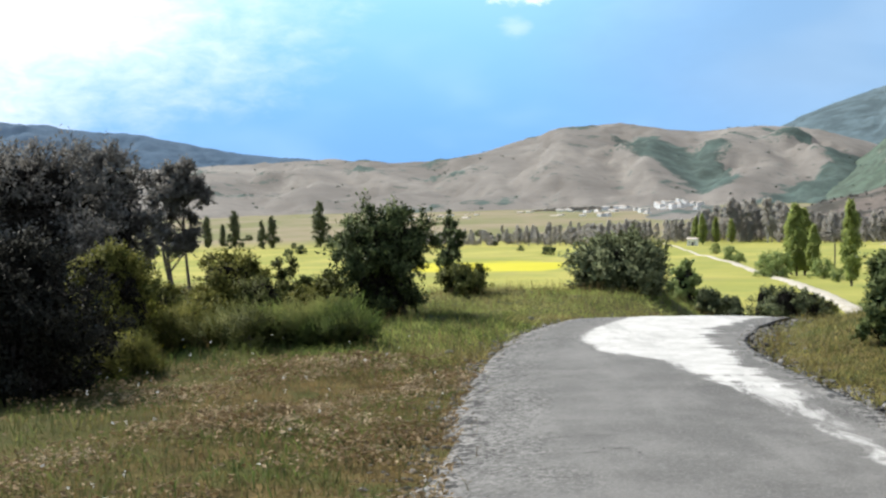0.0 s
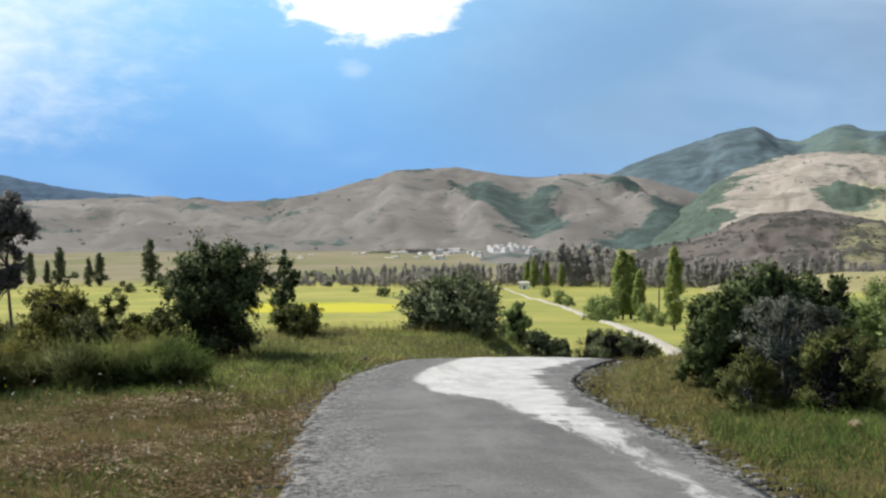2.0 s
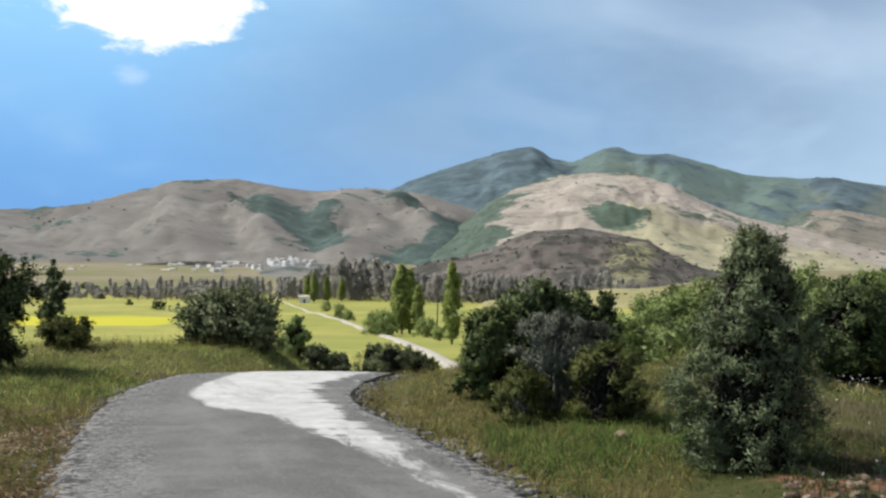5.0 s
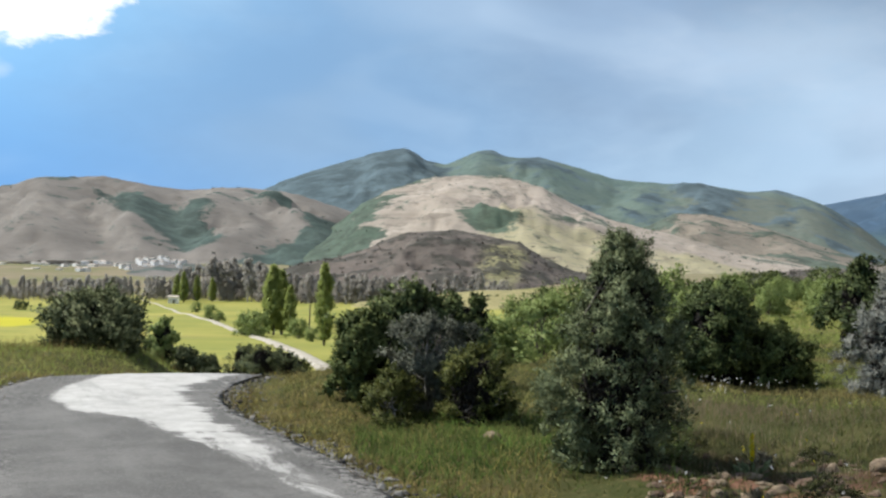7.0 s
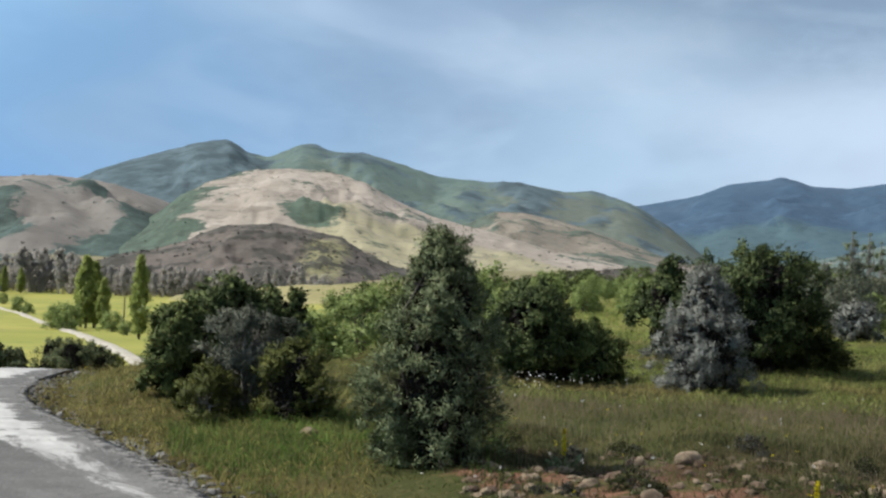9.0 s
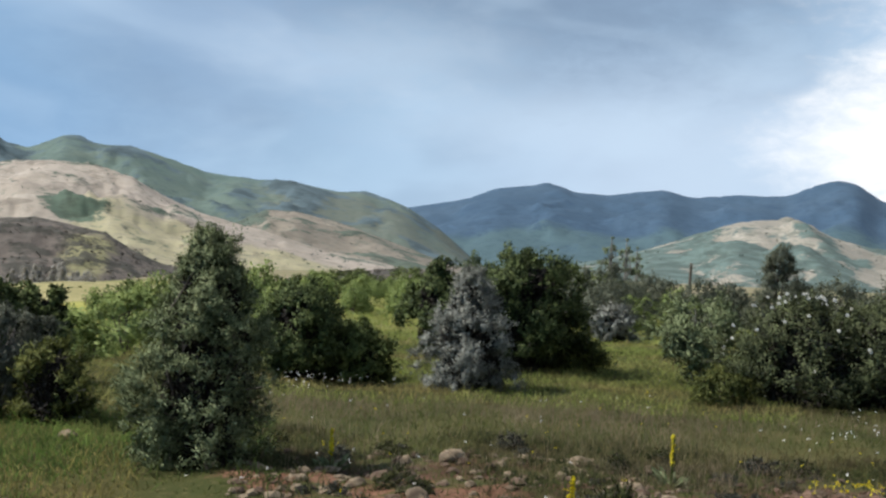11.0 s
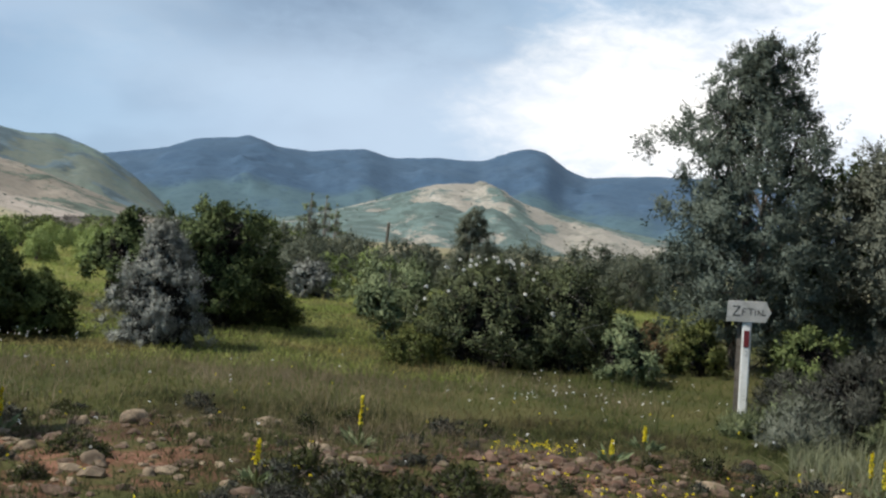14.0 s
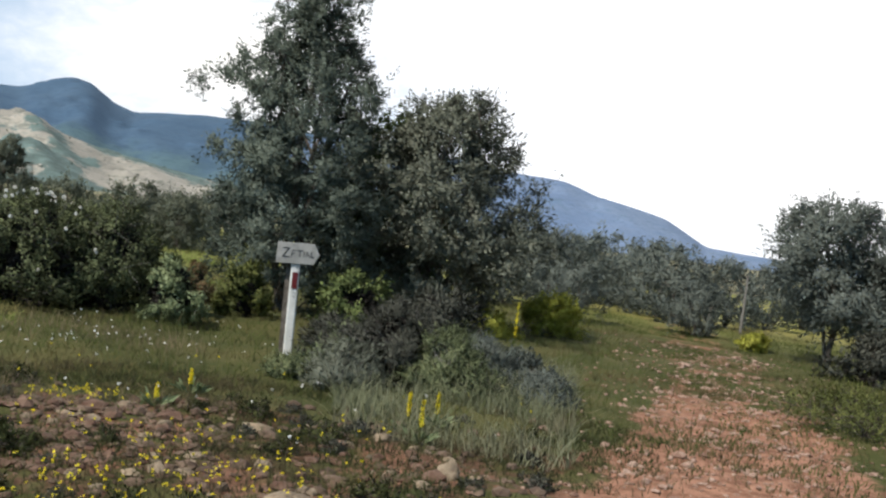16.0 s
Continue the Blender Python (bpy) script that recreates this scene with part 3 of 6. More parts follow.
def leaf_cloud(rng, centres, axes, length, width, fold=0.25, outward=None):
    """One small folded leaf at each centre, along its axis, its upper face turned outward."""
    k = len(centres)
    a = unit(axes)
    if outward is None:
        b = unit(np.cross(a, rng.normal(size=(k, 3))))
    else:
        b = unit(np.cross(unit(outward) + rng.normal(0, 0.30, (k, 3)), a))
    nrm = np.cross(a, b)
    ln = length * rng.uniform(0.6, 1.3, (k, 1))
    wd = width * rng.uniform(0.6, 1.3, (k, 1))
    p0 = centres - a * ln * 0.5
    p2 = centres + a * ln * 0.5
    p1 = centres + b * wd * 0.5 + nrm * wd * fold
    p3 = centres - b * wd * 0.5 + nrm * wd * fold
    v = np.stack([p0, p3, p2, p1], 1).reshape(-1, 3)
    return v, np.arange(4 * k).reshape(k, 4)


PROFILES = {
    "spire": lambda u: np.clip(np.interp(u, [0, 0.3, 0.55, 0.75, 0.9, 1.0], [0.95, 1.0, 0.80, 0.55, 0.34, 0.12]), 0.05, 1),
    "full": lambda u: np.clip(np.interp(u, [0, 0.15, 0.4, 0.62, 0.80, 0.92, 1.0], [0.6, 0.88, 1.0, 0.86, 0.56, 0.32, 0.10]), 0.05, 1),
    "egg": lambda u: np.clip(np.interp(u, [0, 0.12, 0.35, 0.6, 0.8, 0.93, 1.0], [0.62, 0.9, 1.0, 0.85, 0.62, 0.36, 0.10]), 0.05, 1),
    "round": lambda u: np.sqrt(np.clip(1 - (2 * u - 0.9) ** 2 / 1.25, 0.02, 1)),
    "dome": lambda u: np.sqrt(np.clip(1 - u ** 2.2, 0.0, 1)) * (0.8 + 0.2 * np.sin(np.pi * u)),
    "cone": lambda u: np.clip((1 - u) ** 0.75 * (0.55 + 0.45 * np.minimum(1, u / 0.2)), 0, 1),
    "tall": lambda u: np.clip(np.sin(np.pi * np.clip(u * 0.86 + 0.12, 0, 1)) ** 0.8, 0.05, 1),
    "column": lambda u: np.clip(np.minimum(1, 0.35 + u * 2.4) * (1 - u ** 3.0) ** 0.8, 0.03, 1),
    "vase": lambda u: np.clip((0.35 + 0.75 * u) * np.sqrt(np.clip(1 - ((u - 0.62) / 0.42) ** 2 * (u > 0.62), 0, 1)), 0.04, 1),
}


def plant_meshes(seed, h, w, shape, leaves, leaf, leaf_len, leaf_wide, clumps=70, low=0.0, bark=None, stems=5, spread=0.5, clump_r=0.17, up=0.45, thin=1.0, ragged=1.0, twigs=1.0, bare=None):
    """Stem and crown meshes of a shrub or tree of height h and width w, standing on its origin."""
    rng = np.random.default_rng(seed)
    prof = PROFILES[shape]
    lob = rng.uniform(0, 2 * np.pi, 4)
    u = rng.uniform(0.03, 0.97, clumps) if shape != "cone" else rng.uniform(0, 1, clumps) ** 1.5 * 0.95
    if shape == "spire":
        u = rng.uniform(0, 1, clumps) ** 1.3
    th = rng.uniform(0, 2 * np.pi, clumps)
    rr = np.sqrt(rng.uniform(0.12, 1.0, clumps))
    lump = 1 + ragged * (0.22 * np.sin(2 * th + lob[0] + 5 * u) + 0.18 * np.sin(3 * th + lob[1] - 8 * u) + 0.12 * np.sin(5 * th + lob[2] + 13 * u) + rng.normal(0, 0.10, clumps))
    rad = prof(u) * (w / 2) * rr * lump * (1 - clump_r * 0.6)
    cz = low + (h - low) * (0.04 + 0.86 * u) + ragged * rng.normal(0, 0.025, clumps) * h
    c = np.stack([rad * np.cos(th), rad * np.sin(th), np.maximum(cz, 0.04)], 1)
    cr = clump_r * w * rng.uniform(0.5, 1.3, clumps) * (0.55 + 0.45 * prof(u))
    # leaves sit along shoots that leave the middle of each clump
    shoots = 17
    share = rng.choice(clumps, leaves, p=cr ** 1.5 / (cr ** 1.5).sum())
    shoot = rng.integers(0, shoots, leaves)
    outward = unit(c * [1, 1, 0.0] + [0, 0, 1e-6])
    dirs = unit(rng.normal(size=(clumps, shoots, 3)) + np.array([0, 0, up]) + 0.7 * outward[:, None, :])
    reach = rng.uniform(0.55, 1.25, (clumps, shoots)) * (1 + ragged * 0.45 * (rng.uniform(size=(clumps, shoots)) > 0.82))
    along = rng.uniform(0.05, 1.0, leaves) ** 0.55
    d = dirs[share, shoot]
    cen = c[share] + d * (along * reach[share, shoot] * cr[share])[:, None] + rng.normal(0, 1, (leaves, 3)) * (0.07 * cr[share] * thin + 0.20 * leaf_len)[:, None]
    cen[:, 2] = np.maximum(cen[:, 2], 0.02)
    if bare:
        # one side has lost its leaves and shows dead twigs
        way, top, share_lost = bare
        to = np.array([math.sin(radians(way)), math.cos(radians(way))])
        side = (unit(cen[:, :2]) @ to) * np.linalg.norm(cen[:, :2], axis=1) / (0.3 * w)
        lost = smooth(side, -0.1, 0.5) * (1 - smooth(cen[:, 2] / h, top - 0.25, top + 0.1)) * share_lost
        keep = rng.uniform(size=leaves) > lost
        cen, d, share, leaves = cen[keep], d[keep], share[keep], int(keep.sum())
    axes = d + rng.normal(0, 0.65, (leaves, 3))
    round_off = unit(1.1 * unit(cen - c[share]) + 0.8 * unit((cen - [0, 0, h * 0.45]) / [w, w, h]) + [0, 0, 0.15])
    v, f = leaf_cloud(rng, cen, axes, leaf_len, leaf_wide, 0.25, round_off)
    crown = quick_mesh("crown", v, f, [leaf], smooth=True)
    crown.normals_split_custom_set_from_vertices(np.repeat(unit(round_off + rng.normal(0, 0.30, (leaves, 3))), 4, 0).tolist())
    # stems
    paths = []
    for s in range(stems):
        a = rng.uniform(0, 2 * np.pi)
        top = c[rng.integers(0, clumps)] * [0.7, 0.7, 1]
        top[2] = max(top[2], h * 0.55)
        b0 = np.array([np.cos(a), np.sin(a), 0]) * 0.03 * w * spread
        t = np.linspace(0, 1, 6)[:, None]
        pts = b0 * (1 - t) + top * t + np.sin(np.pi * t) * rng.normal(0, 0.05 * w, 3) * [1, 1, 0.3]
        pts[0, 2] = -0.05
        r0 = 0.012 * h * rng.uniform(0.8, 1.3) + 0.006
        paths.append((pts, r0 * np.linspace(1, 0.25, 6)))
    for i in rng.choice(clumps, int(twigs * min(clumps, 45)), replace=False):
        src = paths[rng.integers(0, stems)][0]
        k = np.argmin(np.abs(src[:, 2] - c[i, 2] * 0.7))
        t = np.linspace(0, 1, 4)[:, None]
        pts = src[k] * (1 - t) + c[i] * t + np.sin(np.pi * t) * rng.normal(0, 0.03 * w, 3)
        paths.append((pts, (0.004 + 0.004 * h) * np.linspace(1, 0.3, 4)))
    for i in rng.choice(clumps, int(twigs * twigs * min(clumps, 40)), replace=False):
        for q in range(4):
            e = c[i] + dirs[i, q] * cr[i] * 1.05
            paths.append((np.stack([c[i], (c[i] + e) / 2 + rng.normal(0, 0.01, 3), e]), np.array([0.0035, 0.003, 0.0015]) * (0.6 + 0.4 * h)))
    v, f = tubes(paths, 5)
    stem = quick_mesh("stem", v, f, [bark or M_BARK], smooth=True)
    return stem, crown


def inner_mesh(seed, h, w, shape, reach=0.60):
    """An added filling of near-black twigs that puts shade into the heart of a dense plant."""
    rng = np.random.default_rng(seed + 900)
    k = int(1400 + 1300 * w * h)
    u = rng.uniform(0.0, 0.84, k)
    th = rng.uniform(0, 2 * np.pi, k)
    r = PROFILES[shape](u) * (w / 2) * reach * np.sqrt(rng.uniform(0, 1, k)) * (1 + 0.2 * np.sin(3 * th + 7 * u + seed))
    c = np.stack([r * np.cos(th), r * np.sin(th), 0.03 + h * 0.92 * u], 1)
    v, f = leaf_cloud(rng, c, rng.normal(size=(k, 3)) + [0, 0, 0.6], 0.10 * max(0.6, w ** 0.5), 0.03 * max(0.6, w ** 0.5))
    return quick_mesh("dead_wood", v, f, [M_HEART])


def plant(name, label, category, seed, az, r, h, w, shape, leaf, leaves=5000, leaf_len=0.05, leaf_wide=0.025, group="", sink=0.03, **kw):
    x, y = polar(az, r)
    root = new(name)
    root.matrix_basis = pose(x, y, height_at(x, y) - sink, 0, 0, (seed * 37) % 360)
    tagged(root, label, category, group)
    if "bare" in kw:
        kw["bare"] = (kw["bare"][0] + (seed * 37) % 360, *kw["bare"][1:])
    stem, crown = plant_meshes(seed, h, w, shape, leaves, leaf, leaf_len, leaf_wide, **kw)
    part("branch_frame" if h < 2.3 else "trunk", stem, root)
    part("crown", crown, root)
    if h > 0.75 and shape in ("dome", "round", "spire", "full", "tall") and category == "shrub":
        part("dead_wood", inner_mesh(seed, h, w, shape), root, "near-black twig filling that darkens the shrub's heart")
    return root


# ---------------------------------------------------------------- ground, road, hills


def polar(az, r):
    a = radians(az)
    return r * math.sin(a), r * math.cos(a)


def smooth(x, lo, hi):
    t = np.clip((np.asarray(x, float) - lo) / (hi - lo), 0, 1)
    return t * t * (3 - 2 * t)


VALLEY = np.array([(0, 0), (17.0, 0), (22, -0.6), (30, -1.5), (45, -2.95), (58, -3.85), (62, -4.0), (85, -5.0), (120, -6.5), (180, -8.7), (300, -12.3), (400, -15.0), (500, -16.2), (650, -15.0), (900, -9.0), (1200, -6.0), (4900, -5.0)])
MEADOW = np.array([(0, 0), (30, 0), (60, -0.35), (110, -1.3), (220, -4.0), (350, -7.0), (600, -9.0), (900, -8.0), (4900, -5.0)])
# the road's middle line, from behind the viewer round the bend and down into the valley
ROAD = np.array([(1.2, -40), (1.3, -12), (1.4, 0), (1.5, 4), (1.62, 8), (1.8, 11), (2.15, 13.4), (2.85, 15.6), (4.1, 17.5), (6.0, 19.6), (8.3, 23.4), (10.8, 30), (13.6, 40)])
TRACK = np.array([(13.2, 38), (15.4, 46), (18.2, 53), (20.4, 62), (25.0, 81), (32.0, 115), (42.0, 174), (61.0, 293), (75.5, 393), (84, 470)])


def resample(line, step):
    """A smooth line through the given points."""
    p = np.asarray(line, float)
    q = np.concatenate([[2 * p[0] - p[1]], p, [2 * p[-1] - p[-2]]])
    out = []
    for i in range(len(p) - 1):
        a, b, c, d = q[i:i + 4]
        k = max(2, int(np.linalg.norm(c - b) / step))
        t = np.linspace(0, 1, k, endpoint=False)[:, None]
        out.append(0.5 * (2 * b + (c - a) * t + (2 * a - 5 * b + 4 * c - d) * t ** 2 + (3 * b - a - 3 * c + d) * t ** 3))
    out.append(p[-1:])
    return np.concatenate(out)


ROAD_LINE = resample(ROAD, 0.5)


def lane_y(x):
    """Middle of the dirt lane that leaves the road."""
    return np.interp(x, [6, 9, 12, 20, 29, 42], [-0.30, -0.36, -0.55, -0.40, 0.10, 2.3])


def road_distance(x, y):
    x, y = np.asarray(x, float), np.asarray(y, float)
    best = np.full(x.shape, 1e9)
    near = (np.abs(x) < 40) & (np.abs(y) < 45)
    if near.any():
        q = np.stack([x[near], y[near]], -1)
        best[near] = np.sqrt(((q[:, None] - ROAD_LINE[None, ::2]) ** 2).sum(-1)).min(1)
    return best


def lumps(x, y, s, k):
    return np.sin(x * s + k) * np.cos(y * s * 1.13 - 2 * k) + 0.5 * np.sin(x * s * 2.3 - y * s * 1.7 + 3 * k) + 0.25 * np.cos(x * s * 4.1 + y * s * 3.7 + k)


def ground_z(x, y):
    x, y = np.atleast_1d(np.asarray(x, float)), np.atleast_1d(np.asarray(y, float))
    r = np.hypot(x, y)
    az = np.degrees(np.arctan2(x, y))
    mid = np.interp(r - 5.0 * (1 - smooth(az, 9.5, 13)) * smooth(road_distance(x, y), 1.6, 3.6) * (1 - smooth(r, 30, 90)), VALLEY[:, 0], VALLEY[:, 1])
    lft = np.interp(np.maximum(r - 9, 0) * np.where(r > 40, np.minimum(1 + 9 / np.maximum(r - 9, 1), 1.4), 1), VALLEY[:, 0], VALLEY[:, 1])
    rgt = np.interp(r, MEADOW[:, 0], MEADOW[:, 1])
    wl = 1 - smooth(az, -11, -3)
    wr = smooth(az, 24, 34)
    z = mid * (1 - wl - wr) + lft * wl + rgt * wr
    rough = smooth(road_distance(x, y), 1.7, 3.5)
    z = z + rough * (0.035 * lumps(x, y, 1.1, 0.7) + 0.02 * lumps(x, y, 3.1, 1.9)) * (1 - smooth(r, 60, 200)) + 0.06 * rough
    bank = smooth(road_distance(x, y), 1.55, 2.5) * smooth(az, 12.5, 15.5) * (1 - smooth(az, 24, 30)) * smooth(r, 11.5, 14.5) * (1 - smooth(r, 17.5, 21))
    z = z + 0.20 * bank
    z = z + smooth(r, 60, 220) * 0.5 * lumps(x, y, 0.02, 2.1)
    return z


def height_at(x, y):
    return float(ground_z(x, y)[0])


def build_ground():
    az = np.concatenate([np.arange(-180, -34, 6), np.arange(-34, 112, 0.7), np.arange(112, 180, 6)])
    rad = np.concatenate([[0.0], np.geomspace(0.5, 4850, 300)])
    A, R = np.meshgrid(np.radians(az), rad, indexing="ij")
    X, Y = R * np.sin(A), R * np.cos(A)
    Z = ground_z(X.ravel(), Y.ravel()).reshape(X.shape)
    na, nr = X.shape
    i = np.arange(na)[:, None] * nr + np.arange(nr - 1)[None]
    j = ((np.arange(na) + 1) % na)[:, None] * nr + np.arange(nr - 1)[None]
    f = np.stack([i, i + 1, j + 1, j], -1).reshape(-1, 4)
    me = quick_mesh("ground", np.stack([X, Y, Z], -1).reshape(-1, 3), f[:, ::-1], [M_GROUND], smooth=True)
    deg = np.degrees(A).ravel()
    r, x, y = R.ravel(), X.ravel(), Y.ravel()
    float_attr(me, "dry", (1 - smooth(deg, 1, 6)) * (1 - smooth(r, 11, 17)) * smooth(deg, -60, -40) * (1 - 0.8 * smooth(road_distance(x, y), 2.6, 5.2)) + 0.6 * (1 - smooth(np.abs(road_distance(x, y) - 2.1), 0.1, 0.9)))
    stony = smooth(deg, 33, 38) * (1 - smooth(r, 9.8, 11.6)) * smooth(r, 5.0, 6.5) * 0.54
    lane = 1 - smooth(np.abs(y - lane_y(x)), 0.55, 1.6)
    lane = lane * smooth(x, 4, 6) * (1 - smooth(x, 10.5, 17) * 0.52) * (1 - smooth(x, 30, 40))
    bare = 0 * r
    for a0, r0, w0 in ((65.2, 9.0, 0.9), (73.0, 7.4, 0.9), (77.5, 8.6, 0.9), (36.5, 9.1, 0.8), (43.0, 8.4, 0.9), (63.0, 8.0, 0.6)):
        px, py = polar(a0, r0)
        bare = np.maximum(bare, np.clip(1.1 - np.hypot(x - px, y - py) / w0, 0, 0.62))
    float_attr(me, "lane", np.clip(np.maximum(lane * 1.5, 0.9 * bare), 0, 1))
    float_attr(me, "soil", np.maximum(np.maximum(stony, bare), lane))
    far = smooth(r, 24, 48) * (1 - smooth(deg, 27, 33)) * (1 - smooth(r, 520, 700))
    far = np.maximum(far, 0.62 * smooth(r, 22, 40) * smooth(deg, 27, 33) * (1 - smooth(r, 300, 500)))
    float_attr(me, "field", far)
    float_attr(me, "tan", smooth(r, 480, 640) * smooth(deg, -60, -40) + 0.8 * smooth(r, 260, 420) * smooth(deg, 32, 36))
    float_attr(me, "yellow", smooth(r, 130, 190) * (1 - smooth(r, 200, 330)) * smooth(deg, -4, -0.5) * (1 - smooth(deg, 4.5, 6.5)))
    tagged(new("ground", me), "rough meadow ground of dry grass, red stony soil and green valley fields", "ground", kind="structure")


def ribbon(name, line, half, lift, mat, cross, rag, seed, pale=None):
    """A road: a strip with a low crown and ragged edges along a line."""
    rng = np.random.default_rng(seed)
    d = unit(np.gradient(line, axis=0))
    side = np.stack([d[:, 1], -d[:, 0]], 1)
    s = np.linspace(-1, 1, cross)
    k = len(line)
    # the inner side narrows on the bend
    inner = half - (0.42 * smooth(line[:, 1], 9.5, 14.5) if cross > 20 else 0 * line[:, 1])
    # the outer side widens where cars swing in
    outer = half + (0.24 * (1 - smooth(line[:, 1], 5.5, 9.5)) if cross > 20 else 0 * line[:, 1])
    off = np.where(s[None] > 0, s[None] * inner[:, None], s[None] * outer[:, None])
    wob = np.convolve(rng.normal(0, rag, k + 8), np.ones(4) / 4, "same")[4:-4], np.convolve(rng.normal(0, rag, k + 8), np.ones(4) / 4, "same")[4:-4]
    off = off + (s[None] > 0.99) * wob[0][:, None] - (s[None] < -0.99) * wob[1][:, None]
    X = line[:, 0, None] + side[:, 0, None] * off
    Y = line[:, 1, None] + side[:, 1, None] * off
    Z = ground_z(X.ravel(), Y.ravel()).reshape(X.shape) + lift + 0.03 * (1 - s[None] ** 2)
    Z[:, 0] -= lift + 0.04
    Z[:, -1] -= lift + 0.04
    v = np.stack([X, Y, Z], -1).reshape(-1, 3)
    i = np.arange(k - 1)[:, None] * cross + np.arange(cross - 1)[None]
    f = np.stack([i, i + 1, i + cross + 1, i + cross], -1).reshape(-1, 4)
    me = quick_mesh(name, v, f, [mat], smooth=True)
    if pale is not None:
        float_attr(me, "loose", (0.22 + 0.46 * smooth(-s[None] + 0 * X, 0.15, 0.85) + 0.34 * smooth(s[None] + 0 * X, 0.5, 0.95)).ravel())
        float_attr(me, "rim", smooth(np.abs(s[None] + 0 * X), 0.66, 1.0).ravel())
        float_attr(me, "pale", pale(X, Y, s[None] + 0 * X).ravel())
        float_attr(me, "brush", (smooth(s[None] + 0 * X, 0.10, 0.45) * smooth(Y, 9.5, 12.5)).ravel())
    return new(name, me)


def pale_bend(X, Y, s):
    # paler area on the bend, thinning to one wheel track towards the viewer
    low = np.interp(Y, [5, 8, 10, 12, 13.0, 14.2, 40], [0.72, 0.60, 0.46, 0.24, -0.22, -0.46, -0.40])
    high = np.interp(Y, [5, 10, 13, 15, 17, 40], [0.84, 0.80, 0.66, 0.52, 0.72, 0.85])
    return smooth(s, low - 0.16, low + 0.10) * (1 - smooth(s, high - 0.16, high + 0.20)) * (0.52 + 0.44 * smooth(Y, 9, 13.5)) * smooth(Y, 3, 7)


build_ground()
road = ribbon("road", resample(ROAD, 0.25), 1.62, 0.035, M_ROAD, 41, 0.42, 3, pale_bend)
tagged(road, "worn grey asphalt country road with a pale bend", "road", kind="structure")
track = ribbon("track", resample(TRACK, 2.0), 0.52, 0.12, M_TRACK, 7, 0.25, 4)
tagged(track, "pale gravel farm track winding down through green fields", "track", kind="structure")


HILLS = {}


def hill(name, label, dist, front, back, mat, profile, seed, rough=0.10, base=-22.0, steps=70, scrub=None, gully=0.10, ease=1.0, grass=None):
    """A hill: crest at a distance, its skyline given as bearings and rises in degrees, sloping down to front and back."""
    p = np.array(profile, float).reshape(-1, 2)
    step = max(0.12, (p[-1, 0] - p[0, 0]) / 260)
    az = np.arange(p[0, 0], p[-1, 0] + step, step)
    rise = np.interp(az, p[:, 0], p[:, 1])
    ker = np.array([1, 2, 1]) / 4
    rise = np.convolve(np.pad(rise, 1, "edge"), ker, "valid")
    s = np.concatenate([np.linspace(0, 1, steps), 1 + np.linspace(0, 1, 12)[1:]])
    A, S = np.meshgrid(az, s, indexing="ij")
    top = EYE + dist * np.tan(np.radians(rise))[:, None]
    R = np.where(S <= 1, front + (dist - front) * S, dist + (back - dist) * (S - 1))
    up = np.where(S <= 1, np.sin(np.clip(S, 0, 1) * np.pi / 2) ** (1.35 * ease), np.cos(np.clip(S - 1, 0, 1) * np.pi / 2))
    X, Y = R * np.sin(np.radians(A)), R * np.cos(np.radians(A))
    size = dist * 0.05
    wav = np.zeros(X.shape)
    for k in range(X.shape[0]):
        for q in range(X.shape[1]):
            wav[k, q] = noise.fractal((X[k, q] / size, Y[k, q] / size, seed * 3.7), 0.75, 2.1, 7)
    fold = np.sin(np.radians(A) * 90 + 2.5 * wav + seed) * np.sin(np.pi * np.clip(S, 0, 1))
    body = np.sin(np.pi * np.clip(S, 0, 1)) ** 0.6 * (S <= 1)
    H = top - base
    Z = base + H * np.clip(up - gully * 0.5 * body * (fold + 1) * 0.5 + rough * wav * (body + 0.06), 0, 1.04)
    ground = base + 0 * Z
    edge = np.minimum(smooth(A, az[0], az[0] + 1.2), 1 - smooth(A, az[-1] - 1.2, az[-1])) if base < 0 else 1
    Z = ground + (Z - ground) * edge
    na, nr = X.shape
    i = np.arange(na - 1)[:, None] * nr + np.arange(nr - 1)[None]
    f = np.stack([i, i + nr, i + nr + 1, i + 1], -1).reshape(-1, 4)
    me = quick_mesh(name, np.stack([X, Y, Z], -1).reshape(-1, 3), f, [mat], smooth=True)
    float_attr(me, "scrub", (scrub(A, S, wav) if scrub else 0 * A).ravel())
    if grass:
        float_attr(me, "grass", grass(A, S).ravel())
    HILLS[name] = (X, Y, Z, S, A)
    return tagged(new(name, me), label, "hill", kind="structure")


def band(A, S, a0, s0, a1, s1, wide):
    """A gully of scrub running from one point of a slope to another."""
    dx, dy = (a1 - a0) / 14, s1 - s0
    t = np.clip((((A - a0) / 14) * dx + (S - s0) * dy) / (dx * dx + dy * dy), 0, 1)
    return np.clip(1.5 - np.hypot((A - a0) / 14 - t * dx, S - s0 - t * dy) / wide, 0, 1)


def blob(A, S, a0, s0, wa, ws):
    return np.clip(1.3 - np.hypot((A - a0) / wa, (S - s0) / ws), 0, 1)


hill("hill_ridge_west", "far wooded ridge hazed blue-green under bright clouds", 3900, 2700, 4300, H_BLUE,
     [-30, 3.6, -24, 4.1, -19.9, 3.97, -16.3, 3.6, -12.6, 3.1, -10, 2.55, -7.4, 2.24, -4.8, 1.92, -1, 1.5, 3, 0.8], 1)
